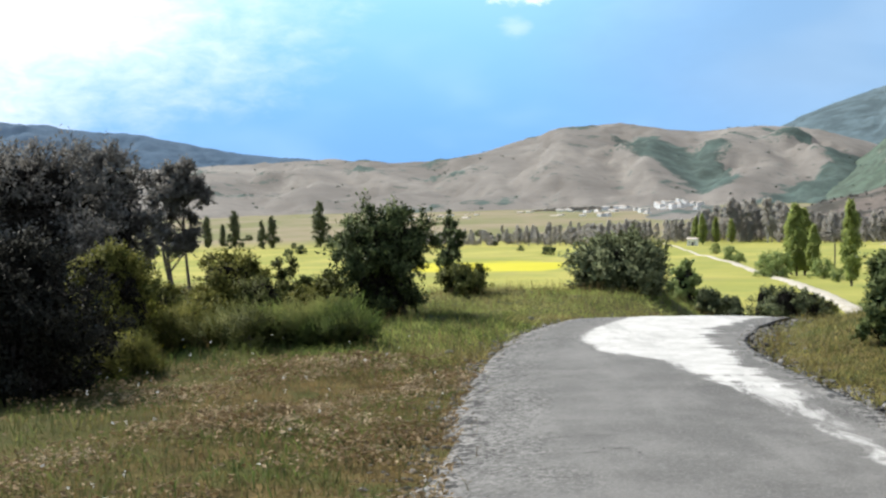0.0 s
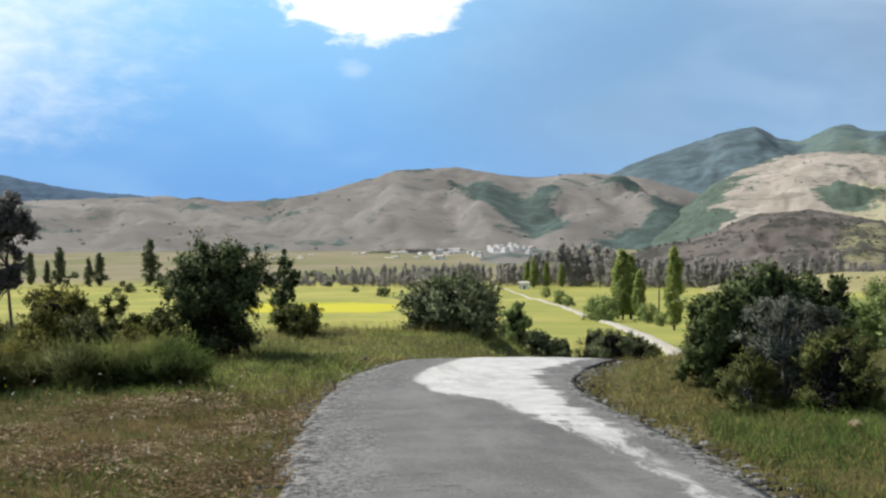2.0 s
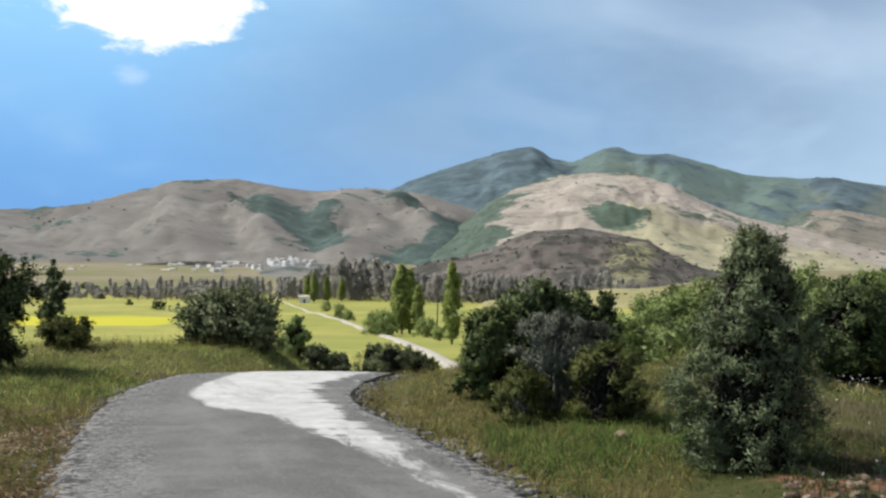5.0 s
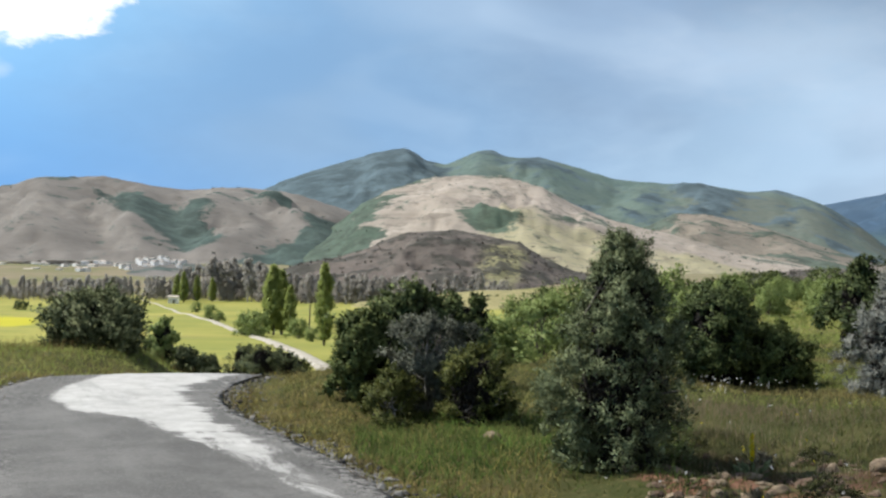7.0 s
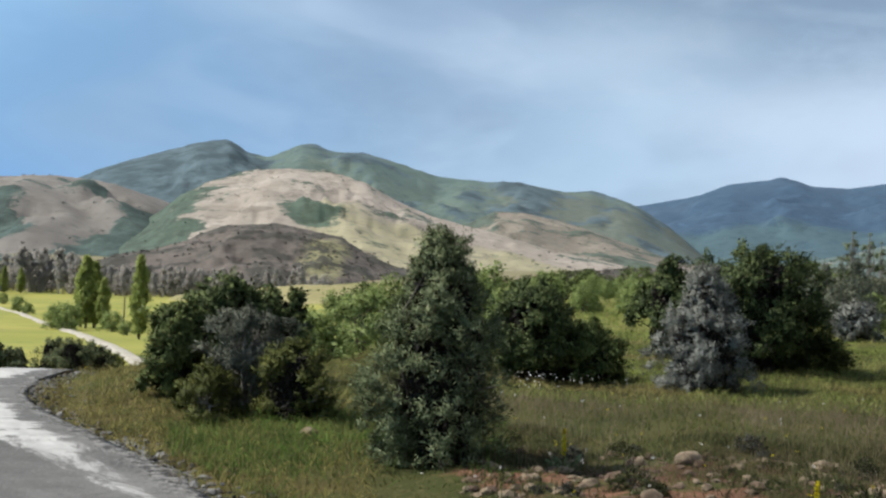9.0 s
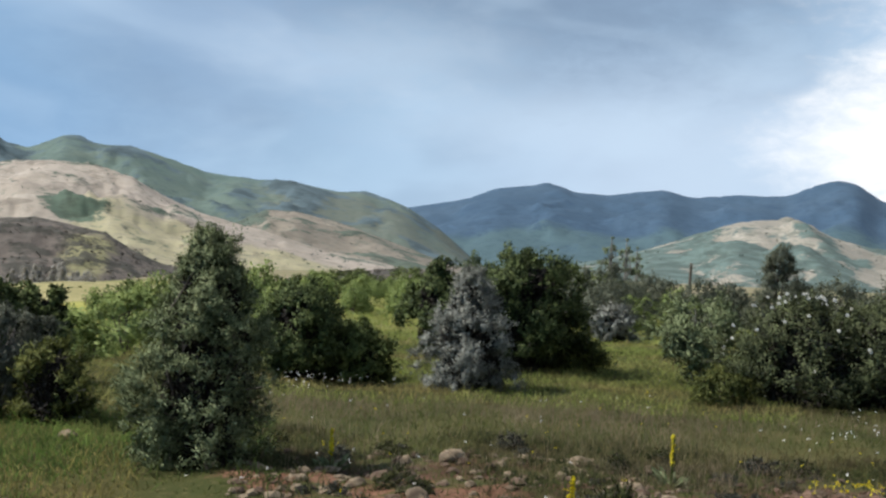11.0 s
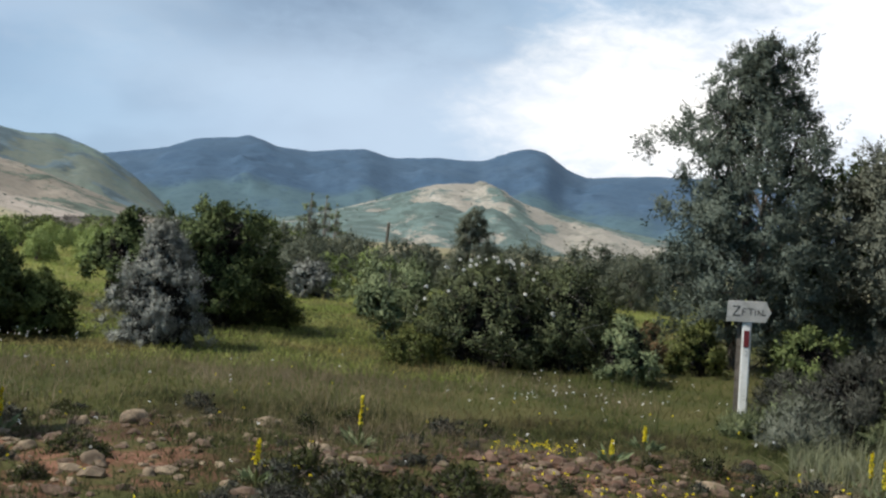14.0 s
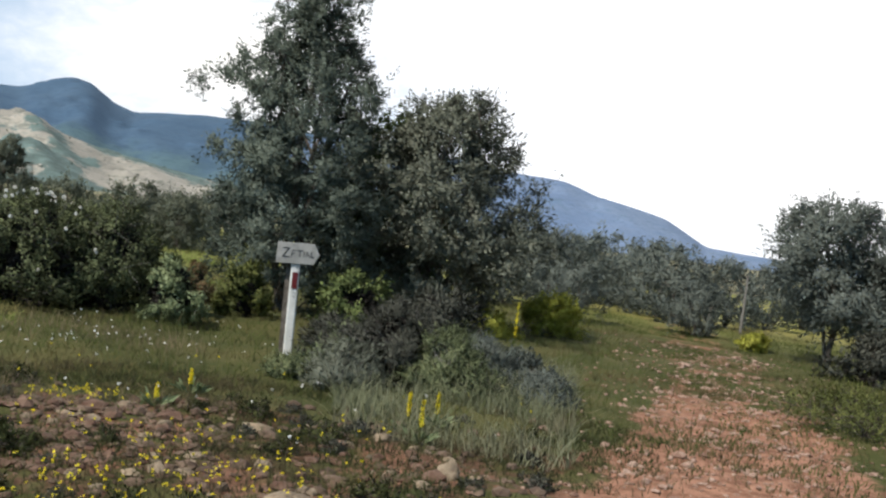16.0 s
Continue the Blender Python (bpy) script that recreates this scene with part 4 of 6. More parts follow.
hill("hill_pale_dome", "pale dry grassy hill with green scrub in its gullies", 1800, 950, 2300, H_PALE,
     [-30, 1.4, -20, 1.7, -11.8, 1.85, -8.8, 1.95, -4.8, 2.05, -2.2, 1.88, 0.3, 1.95, 1.8, 2.21, 3.4, 2.73, 5.5, 3.23, 7.6, 3.4, 9.8, 3.17, 11.9, 2.95, 14.8, 3.12, 16.5, 3.0, 19, 2.3, 22, 1.2, 26, 0.2], 2, 0.085,
     scrub=lambda A, S, w: np.maximum.reduce([band(A, S, 9.0, 0.60, 12.6, 0.34, 0.075), 0.8 * blob(A, S, 12.0, 0.46, 1.5, 0.10), band(A, S, 14.9, 0.80, 17.6, 0.52, 0.020), band(A, S, 15.4, 0.10, 21.0, 0.62, 0.085), 0.8 * band(A, S, 3.6, 0.10, 7.8, 0.14, 0.03)]) + 0.55 * w * (1 - smooth(S, 0.75, 0.95)), gully=0.20)
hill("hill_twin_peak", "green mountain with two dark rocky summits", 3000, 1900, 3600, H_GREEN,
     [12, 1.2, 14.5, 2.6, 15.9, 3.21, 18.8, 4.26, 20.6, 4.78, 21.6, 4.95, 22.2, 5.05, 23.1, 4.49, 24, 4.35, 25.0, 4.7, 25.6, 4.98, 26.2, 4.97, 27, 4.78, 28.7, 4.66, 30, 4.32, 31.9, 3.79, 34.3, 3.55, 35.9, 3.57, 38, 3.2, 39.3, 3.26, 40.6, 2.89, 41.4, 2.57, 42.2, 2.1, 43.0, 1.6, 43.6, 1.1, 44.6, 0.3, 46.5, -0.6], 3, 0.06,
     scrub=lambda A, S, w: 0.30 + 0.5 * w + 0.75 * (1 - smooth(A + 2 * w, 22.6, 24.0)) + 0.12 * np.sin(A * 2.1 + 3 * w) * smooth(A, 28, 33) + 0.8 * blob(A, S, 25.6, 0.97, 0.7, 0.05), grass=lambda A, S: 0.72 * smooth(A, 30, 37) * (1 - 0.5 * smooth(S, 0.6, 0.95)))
hill("hill_pale_rocky", "pale rocky hillside with ledges and yellow-green grass", 1500, 800, 1900, H_ROCKY,
     [16.5, 0.2, 18.2, 1.0, 19.1, 1.6, 20.1, 2.38, 21.2, 2.93, 23, 3.49, 25.2, 3.71, 27, 3.68, 28.6, 3.3, 29.9, 2.65, 31.8, 1.8, 34.9, 1.13, 37.5, 0.42, 40, 0.0, 42, -0.4], 4, 0.09,
     scrub=lambda A, S, w: np.maximum(0.72 * blob(A, S, 26.2, 0.42, 1.5, 0.08), 1 - smooth(A + 2.0 * w - 2 * (S - 0.5), 19.6, 21.6)) + 0.45 * w, grass=lambda A, S: 0.85 * smooth(A, 24, 27) * (1 - smooth(S, 0.38, 0.62)))
hill("hill_tan_spur", "brownish bare spur running down between mountains", 2100, 1300, 2500, H_SPUR,
     [31, 0.6, 33.5, 1.5, 34.9, 2.1, 36.2, 2.15, 38, 1.77, 40.7, 0.95, 43.3, 0.12, 46, -0.4], 5, 0.10, scrub=lambda A, S, w: 0.3 + 0.4 * w)
hill("hill_brown", "low brown hill covered with dry scrub and boulders", 760, 540, 900, H_BROWN,
     [14.5, -1.4, 17.3, -0.35, 19.1, -0.03, 20.4, 0.39, 22.3, 1.17, 24.4, 1.3, 25.7, 1.14, 27.6, 0.77, 28.7, 0.05, 29.7, -0.4, 32, -0.9, 34, -1.3], 6, 0.13, base=-24, scrub=lambda A, S, w: 0.35 + 0.4 * w, grass=lambda A, S: 0.8 * blob(A, S, 26.8, 0.5, 1.8, 0.45))
hill("hill_grass_rise", "low rise of yellowed grass behind the shrubs", 380, 250, 450, H_GRASS,
     [19, -2.3, 22.8, -1.85, 25.8, -1.5, 29.5, -1.46, 31.1, -1.56, 35, -1.7, 39, -2.0], 7, 0.05, base=-17)
hill("hill_dark_rise", "low dark brown rise at the foot of the mountains", 650, 480, 760, H_BROWN,
     [34.5, -1.3, 37.3, -0.77, 38.6, -0.46, 41.5, -0.24, 43.3, -0.31, 45.9, -0.48, 50, -0.8, 54, -1.3], 8, 0.06, base=-20, scrub=lambda A, S, w: 0.3 + 0.3 * w)
hill("hill_blue_range", "long mountain range hazed dark blue with flat rocky crests", 4200, 2600, 4700, H_BLUE,
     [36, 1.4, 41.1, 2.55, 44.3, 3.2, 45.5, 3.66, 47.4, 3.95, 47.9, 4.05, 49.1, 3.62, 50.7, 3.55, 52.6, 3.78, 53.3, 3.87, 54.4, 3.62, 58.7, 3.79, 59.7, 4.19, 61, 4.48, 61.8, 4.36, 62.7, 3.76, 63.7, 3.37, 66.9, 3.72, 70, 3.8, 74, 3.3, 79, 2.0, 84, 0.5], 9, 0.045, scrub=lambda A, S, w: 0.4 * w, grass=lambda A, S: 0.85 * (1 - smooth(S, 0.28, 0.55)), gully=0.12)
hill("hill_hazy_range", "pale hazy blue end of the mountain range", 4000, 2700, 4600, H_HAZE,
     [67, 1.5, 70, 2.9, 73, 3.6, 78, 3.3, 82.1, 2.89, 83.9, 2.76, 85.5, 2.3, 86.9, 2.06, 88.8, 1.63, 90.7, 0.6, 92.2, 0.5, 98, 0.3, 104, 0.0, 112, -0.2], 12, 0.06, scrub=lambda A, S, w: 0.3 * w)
hill("hill_pale_knoll", "pale chalky knoll striped with green scrub", 2300, 1300, 2700, H_KNOLL,
     [46, -0.2, 49, 0.3, 51.2, 0.75, 52.8, 1.25, 54.8, 1.92, 56.6, 2.5, 57.6, 2.68, 58.8, 2.72, 59.8, 2.5, 60.8, 2.02, 61.8, 1.78, 62.8, 1.52, 64.4, 1.26, 67.6, 0.8, 72, 0.4, 78, -0.2], 10, 0.12, scrub=lambda A, S, w: 0.62 + 0.5 * w - 1.1 * blob(A, S, 59.0, 0.82, 3.0, 0.28) - 1.0 * blob(A, S, 64.8, 0.50, 3.2, 0.22) - 0.7 * blob(A, S, 62.2, 0.66, 1.2, 0.12), gully=0.22)

# ---------------------------------------------------------------- shrubs and trees near the road
W, OLD = "meadow shrubs", "left verge shrubs"
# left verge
plant("thorn_shrub", "dense thorn shrub coloured black with its shade on the dry verge", "shrub", 11, -19.8, 11.6, 1.5, 1.85, "dome", L_BLACK, 28369, 0.057, 0.025, OLD, clumps=110, stems=9)
plant("thorn_shrub", "tall shrub hazed grey behind the thorn thicket", "shrub", 12, -18.9, 16.5, 2.85, 2.1, "round", L_HAZE, 24000, 0.075, 0.026, OLD, clumps=100, stems=6)
plant("thorn_shrub", "tall shrub hazed grey with a ragged top", "shrub", 13, -15.7, 18.5, 2.8, 1.55, "round", L_HAZE, 15021, 0.091, 0.034, OLD, clumps=80, stems=5)
plant("thorn_shrub", "tall grey-brown shrub at the edge of the thicket", "shrub", 23, -21.8, 19.0, 3.1, 2.2, "round", L_HAZE, 15130, 0.091, 0.034, OLD, clumps=80, stems=5)
plant("slender_tree", "slender two-stemmed tree with a thin grey crown", "tree", 14, -12.2, 25.0, 2.72, 1.5, "vase", L_HAZE, 12500, 0.104, 0.04, OLD, clumps=50, low=0.72, stems=3, spread=4.0, clump_r=0.14)
plant("olive_shrub", "yellowing olive shrub among yellow weeds", "shrub", 15, -15.4, 14.2, 1.42, 1.15, "dome", L_YELLOW, 14000, 0.058, 0.022, OLD, clumps=60)
plant("olive_shrub", "low olive shrub in tall grass", "shrub", 16, -10.0, 16.2, 1.12, 1.1, "round", L_YELLOW, 7401, 0.068, 0.029, OLD, clumps=50)
plant("olive_shrub", "low loose olive shrub in tall grass", "shrub", 17, -7.3, 17.2, 1.0, 0.62, "vase", L_OLIVE, 2600, 0.068, 0.030, OLD, clumps=26)
plant("olive_shrub", "low olive shrub beside the round dark shrub", "shrub", 18, -5.4, 18.0, 0.72, 0.8, "dome", L_OLIVE, 4808, 0.068, 0.029, OLD, clumps=40)
for k, (a, r, h, w) in enumerate([(-13.2, 15.6, 0.80, 0.9), (-11.3, 14.9, 0.62, 1.0), (-8.7, 15.7, 0.82, 0.95), (-6.9, 16.1, 0.66, 0.9), (-14.6, 16.4, 1.0, 1.0)]):
    plant("olive_shrub", "loose yellow-green shrub among tall weeds", "shrub", 101 + k, a, r, h, w, "dome", (L_YELLOW, L_YELLOW, L_OLIVE, L_YELLOW, L_YELLOW)[k], 6500, 0.055, 0.018, OLD, clumps=60, up=0.9)
plant("yellow_weed", "yellow-flowered weeds under the slender tree", "weed", 24, -13.4, 14.6, 0.62, 0.42, "vase", L_LIME, 2200, 0.06, 0.02, OLD, clumps=24, up=1.2)
plant("yellow_weed", "yellow-green weeds at the olive shrub's foot", "weed", 25, -14.2, 13.6, 0.42, 0.55, "dome", L_YELLOW, 2600, 0.06, 0.018, OLD, clumps=26, up=1.2)
for k, (a, r, h, w) in enumerate([(-12.3, 14.4, 0.45, 1.0), (-9.3, 14.0, 0.40, 1.1), (-15.2, 12.6, 0.35, 0.8)]):
    plant("tall_grass_clump", "thick clump of tall green grass and weeds", "grass clump", 26 + k, a, r, h, w, "dome", (L_YELLOW, L_OLIVE, L_YELLOW)[k], 6500, 0.15, 0.008, OLD, clumps=60, up=1.6, stems=3)
plant("round_shrub", "round dark green shrub with a lumpy outline", "shrub", 19, -2.95, 17.6, 1.85, 1.32, "round", L_DARK, 18913, 0.077, 0.032, OLD, clumps=80)
plant("sapling", "thin dark sapling with a narrow crown", "tree", 20, 0.35, 21.5, 1.62, 0.52, "tall", L_DARK, 4349, 0.077, 0.034, OLD, clumps=26, low=0.35, stems=2)
plant("low_shrub", "low dark shrub at the sapling's foot", "shrub", 21, 0.75, 21.0, 0.55, 1.05, "dome", L_OLIVE, 4917, 0.077, 0.032, OLD, clumps=30)
plant("tall_grass_clump", "thick clump of tall dark green grass", "grass clump", 22, -6.0, 14.2, 0.34, 1.6, "dome", G_LUSH, 12000, 0.14, 0.010, OLD, clumps=60, up=1.6, stems=3)
# beyond the bend
plant("hawthorn", "broad grey-green shrub beyond the road bend", "shrub", 31, 8.2, 22.6, 1.08, 1.95, "dome", L_HAW, 20804, 0.111, 0.045, "shrubs beyond the bend", clumps=110, stems=8)
plant("hawthorn", "small bright green shrub beyond the bend", "shrub", 32, 11.15, 25.5, 1.05, 0.7, "tall", L_BRIGHT, 5673, 0.104, 0.045, "shrubs beyond the bend", clumps=36)
plant("hawthorn", "small dark shrub beyond the bend", "shrub", 33, 12.2, 27, 0.75, 0.8, "dome", L_HAW, 4727, 0.104, 0.045, "shrubs beyond the bend", clumps=34)
plant("hawthorn", "small round shrub beyond the bend", "shrub", 34, 13.2, 29, 0.75, 0.65, "round", L_HAW, 4349, 0.104, 0.045, "shrubs beyond the bend", clumps=30)
for k, (a, r, h, w) in enumerate([(14.8, 43, 1.3, 1.3), (15.7, 41, 1.35, 1.5), (16.6, 44, 1.3, 1.4), (17.3, 46, 0.9, 1.2)]):
    plant("hawthorn", "dark low shrub beside the gravel track", "shrub", 35 + k, a, r, h, w, "dome", L_HAW if k != 3 else L_OLIVE, 3000, 0.09, 0.045, "shrubs beside the track", clumps=36)
# right of the road
plant("oak_shrub", "bushy dark green oak shrub on the verge", "shrub", 41, 20.7, 13.2, 1.1, 0.88, "dome", L_GREEN, 24000, 0.055, 0.024, W, clumps=100, clump_r=0.14)
plant("oak_shrub", "dark green oak shrub behind a grey shrub", "shrub", 42, 22.5, 14.6, 1.22, 1.0, "round", L_DARK, 13239, 0.073, 0.034, W, clumps=60)
plant("oleaster_shrub", "silver-grey oleaster shrub on the verge", "shrub", 43, 23.6, 12.4, 1.12, 0.98, "vase", L_SAGEDUST, 17000, 0.050, 0.013, W, clumps=80, bark=M_TWIG, stems=12, up=0.9, clump_r=0.14)
plant("oak_shrub", "dark green oak shrub with drooping edge", "shrub", 44, 25.1, 14.8, 1.15, 0.9, "round", L_DARK, 11347, 0.073, 0.034, W, clumps=50)
plant("broom_shrub", "low brownish broom shrub with bare twigs", "shrub", 45, 26.0, 11.9, 0.78, 0.85, "dome", L_OLIVE, 7565, 0.065, 0.016, W, clumps=44, up=0.9, bark=M_TWIG, stems=9)
plant("broom_shrub", "low brownish broom shrub in the grass", "shrub", 46, 21.9, 12.0, 0.62, 0.7, "dome", L_OLIVE, 5673, 0.065, 0.016, W, clumps=36, up=0.9, bark=M_TWIG, stems=7)
plant("tall_juniper", "tall dark grey-green shrub with ragged pointed top", "shrub", 47, 32.7, 9.75, 2.06, 1.12, "spire", L_JUNIPER, 74000, 0.036, 0.011, W, clumps=380, up=1.0, stems=8, clump_r=0.12, ragged=0.7, bare=(170, 0.5, 0.55))
plant("low_shrub", "low grey-green shoots round the tall shrub", "shrub", 48, 31.2, 9.7, 0.42, 0.36, "dome", L_JUNIPER, 6808, 0.04, 0.013, W, clumps=34, up=0.8)
plant("round_shrub", "round dark green shrub in the meadow", "shrub", 49, 36.9, 16.6, 1.42, 1.25, "round", L_DARK, 24000, 0.062, 0.026, W, clumps=110, clump_r=0.14)
plant("round_shrub", "spreading green shrub in the meadow", "shrub", 50, 39.3, 16.9, 0.92, 1.2, "dome", L_GREEN, 18000, 0.062, 0.026, W, clumps=90, clump_r=0.14)
plant("silver_shrub", "pointed silver-grey shrub in the meadow", "shrub", 51, 44.8, 16.1, 1.74, 1.22, "spire", L_GREY, 42000, 0.046, 0.013, W, clumps=260, up=1.0, bark=M_TWIG, stems=8, clump_r=0.11)
plant("round_shrub", "large black-green shrub behind the silver shrub", "shrub", 52, 47.2, 19.6, 2.05, 2.0, "round", L_DARK, 36000, 0.066, 0.028, W, clumps=130, clump_r=0.14)
plant("round_shrub", "dark upright shrub behind the silver shrub", "shrub", 53, 43.2, 21.5, 1.9, 1.2, "tall", L_DARK, 11347, 0.085, 0.036, W, clumps=50)
plant("low_shrub", "low green shrub in the meadow", "shrub", 54, 49.7, 20.5, 0.6, 1.1, "dome", L_OLIVE, 5673, 0.077, 0.029, W, clumps=40)
plant("silver_shrub", "small silver-grey shrub in the meadow", "shrub", 55, 51.4, 29.0, 0.98, 1.05, "round", L_GREY, 7186, 0.091, 0.032, W, clumps=44, bark=M_TWIG)
plant("silver_shrub", "grey-green shrub beside the rose thicket", "shrub", 56, 55.4, 18.6, 1.42, 1.3, "vase", L_SAGE, 14184, 0.077, 0.025, W, clumps=60, up=0.8, bark=M_TWIG)
rose = plant("rose_thicket", "broad wild rose thicket with white flowers", "shrub", 57, 59.9, 17.0, 1.5, 2.1, "dome", L_THICKET, 34000, 0.054, 0.020, W, clumps=150, stems=12, clump_r=0.12, bark=M_TWIG)
plant("rose_thicket", "dark wild rose thicket with bare lower twigs", "shrub", 58, 63.4, 17.2, 1.45, 1.9, "dome", L_THICKET, 27000, 0.054, 0.020, W, clumps=130, stems=12, bark=M_TWIG)
plant("silver_shrub", "low grey shrub at the rose thicket's end", "shrub", 59, 66.2, 16.6, 0.95, 0.95, "dome", L_SAGE, 9456, 0.065, 0.022, W, clumps=46, bark=M_TWIG)
plant("low_shrub", "grey-green low shrub before the rose thicket", "shrub", 60, 56.6, 16.3, 0.5, 0.9, "dome", L_OLIVE, 4917, 0.065, 0.022, W, clumps=34)
# the big trees by the post
plant("oleaster_tree", "tall grey-green oleaster tree with an open crown", "tree", 61, 71.3, 20.0, 5.75, 3.1, "full", L_MIST, 90000, 0.078, 0.026, "trees by the lane", clumps=420, stems=4, up=0.9, clump_r=0.10, low=0.05, ragged=1.25)
plant("oak_shrub", "light green bush under the tall oleaster tree", "shrub", 90, 69.4, 18.2, 0.85, 0.95, "dome", L_OLIVE, 6500, 0.07, 0.028, W, clumps=44)
plant("dry_shrub", "rust-brown dry shrub beside the rose thicket", "shrub", 91, 67.3, 17.6, 0.85, 0.5, "tall", L_RUST, 3400, 0.06, 0.02, W, clumps=34, up=0.9, bark=M_TWIG)
plant("oleaster_tree", "broad dark green tree beside the dirt lane", "tree", 62, 78.1, 20.6, 4.15, 3.3, "full", L_TREE, 66000, 0.078, 0.030, "trees by the lane", clumps=330, stems=5, up=0.6, clump_r=0.105, ragged=1.25)
plant("oleaster_tree", "dark undergrowth tree between the two tall trees", "tree", 63, 75.2, 21.6, 3.7, 2.3, "round", L_DARK, 22695, 0.104, 0.043, "trees by the lane", clumps=90, stems=4)
plant("oak_shrub", "yellow-green shrub behind the marker post", "shrub", 64, 74.6, 16.2, 0.95, 1.05, "dome", L_GREEN, 7943, 0.065, 0.028, W, clumps=44)
plant("low_shrub", "low dark grey shrub at the marker post's foot", "shrub", 65, 74.6, 13.2, 0.5, 1.0, "dome", L_JUNIPER, 4200, 0.085, 0.012, W, clumps=60, up=0.8, bark=M_TWIG, stems=9)
plant("low_shrub", "low silvery shrub beside the marker post", "shrub", 66, 75.6, 12.6, 0.42, 0.8, "dome", L_SAGEDUST, 6808, 0.053, 0.018, W, clumps=40, up=0.8, bark=M_TWIG, stems=7)
plant("low_shrub", "dark weedy shrub in front of the broad tree", "shrub", 67, 78.4, 14.6, 1.0, 1.3, "dome", L_DUST, 9834, 0.065, 0.022, W, clumps=56, up=0.9)
plant("low_shrub", "low grey-green weeds beside the lane", "shrub", 68, 82.2, 13.4, 0.42, 0.8, "dome", L_LANE, 6808, 0.057, 0.02, W, clumps=44, up=0.9)
for k, (a, r, h, w, m) in enumerate([(73.6, 13.4, 0.62, 0.6, L_DUST), (74.4, 12.2, 0.42, 0.9, L_SAGEDUST), (75.6, 13.0, 0.8, 0.8, L_DUST), (72.0, 12.7, 0.22, 0.5, L_HAW), (76.6, 12.6, 0.92, 1.0, L_DUST), (78.9, 12.4, 0.72, 0.9, L_HAW), (80.6, 13.2, 0.55, 0.8, L_LANE)]):
    plant("lavender_clump", "spiky dark grey-green stalks round the marker post", "shrub", 80 + k, a, r, h, w, "dome", m, 6500, 0.085, 0.010, W, clumps=80, up=1.8, stems=4, spread=0.1, bark=M_TWIG)
plant("low_shrub", "grey-green weedy shrub at the lane's edge", "shrub", 75, 83.4, 12.4, 0.32, 0.8, "dome", L_LANE, 5200, 0.05, 0.012, W, clumps=60, up=0.9)
plant("low_shrub", "dark weeds below the broad tree", "shrub", 76, 80.2, 12.2, 0.42, 0.9, "dome", L_HAW, 5200, 0.05, 0.012, W, clumps=60, up=0.9)
plant("low_shrub", "grey weeds between the post and the tree", "shrub", 77, 77.2, 13.0, 0.6, 1.0, "dome", L_DUST, 5200, 0.05, 0.012, W, clumps=60, up=0.9)
plant("low_shrub", "green weeds at the lane's far edge", "shrub", 78, 97.5, 14.0, 0.5, 1.6, "dome", L_OLIVE, 6500, 0.05, 0.012, W, clumps=70, up=0.9)
plant("spurge_clump", "bright yellow-green spurge clump beside the lane", "shrub", 69, 83.7, 21.6, 0.72, 1.15, "dome", L_LIME, 7943, 0.077, 0.022, W, clumps=50, up=0.9, stems=8)
plant("spurge_clump", "low yellow-green spurge clump under the tree", "shrub", 70, 81.0, 20.0, 0.4, 0.9, "dome", L_LIME, 4160, 0.077, 0.022, W, clumps=36, up=0.9)
plant("spurge_clump", "small yellow-green spurge clump across the lane", "shrub", 71, 93.0, 25.0, 0.4, 0.7, "dome", L_LIME, 3026, 0.077, 0.022, W, clumps=28, up=0.9)
plant("lane_tree", "round grey-green tree across the dirt lane", "tree", 72, 96.0, 24.5, 3.35, 2.5, "round", L_LANE, 34000, 0.085, 0.034, "trees by the lane", clumps=110, stems=4, low=0.5)
plant("lane_tree", "grey-green tree at the edge of the lane thicket", "tree", 73, 100.2, 24.0, 2.9, 2.8, "round", L_LANE, 24000, 0.085, 0.034, "trees by the lane", clumps=90, stems=4, low=0.2)
plant("low_shrub", "grey-green shrub below the lane tree", "shrub", 74, 98.4, 20.8, 0.85, 1.5, "dome", L_DUST, 9834, 0.077, 0.028, W, clumps=60)

# ---------------------------------------------------------------- background shrubs, from a few plants set again and again


def templates(name, label, category, seeds, h, w, shape, leaf, leaves, leaf_len, leaf_wide, **kw):
    made = []
    for s in seeds:
        ob = new(name)
        tagged(ob, label, category)
        stem, crown = plant_meshes(s, h, w, shape, leaves, leaf, leaf_len, leaf_wide, **kw)
        part("branch_frame", stem, ob), part("crown", crown, ob)
        made.append(ob)
    return made


def settle(ob, az, r, size, rng, first, group, sink=0.05, wide=1.0):
    """Set the template itself the first time, then copies of it."""
    x, y = polar(az, r)
    m = pose(x, y, height_at(x, y) - sink, 0, 0, rng.uniform(0, 360)) @ Matrix.Diagonal((size * wide, size * wide, size, 1))
    if first:
        ob.matrix_basis = m
        tagged(ob, group=group)
        return ob
    s = ob.scale.copy()
    ob_copy = copy_thing(ob, m @ Matrix.Diagonal((1 / s.x, 1 / s.y, 1 / s.z, 1)))
    return tagged(ob_copy, group=group)


def scatter(kinds, places, group, seed):
    rng, used = np.random.default_rng(seed), set()
    for i, (az, r, size) in enumerate(places):
        k = kinds[int(rng.integers(0, len(kinds)))] if i >= len(kinds) else kinds[i]
        settle(k, az, r, size, rng, k.name not in used, group, wide=rng.uniform(0.85, 1.2))
        used.add(k.name)


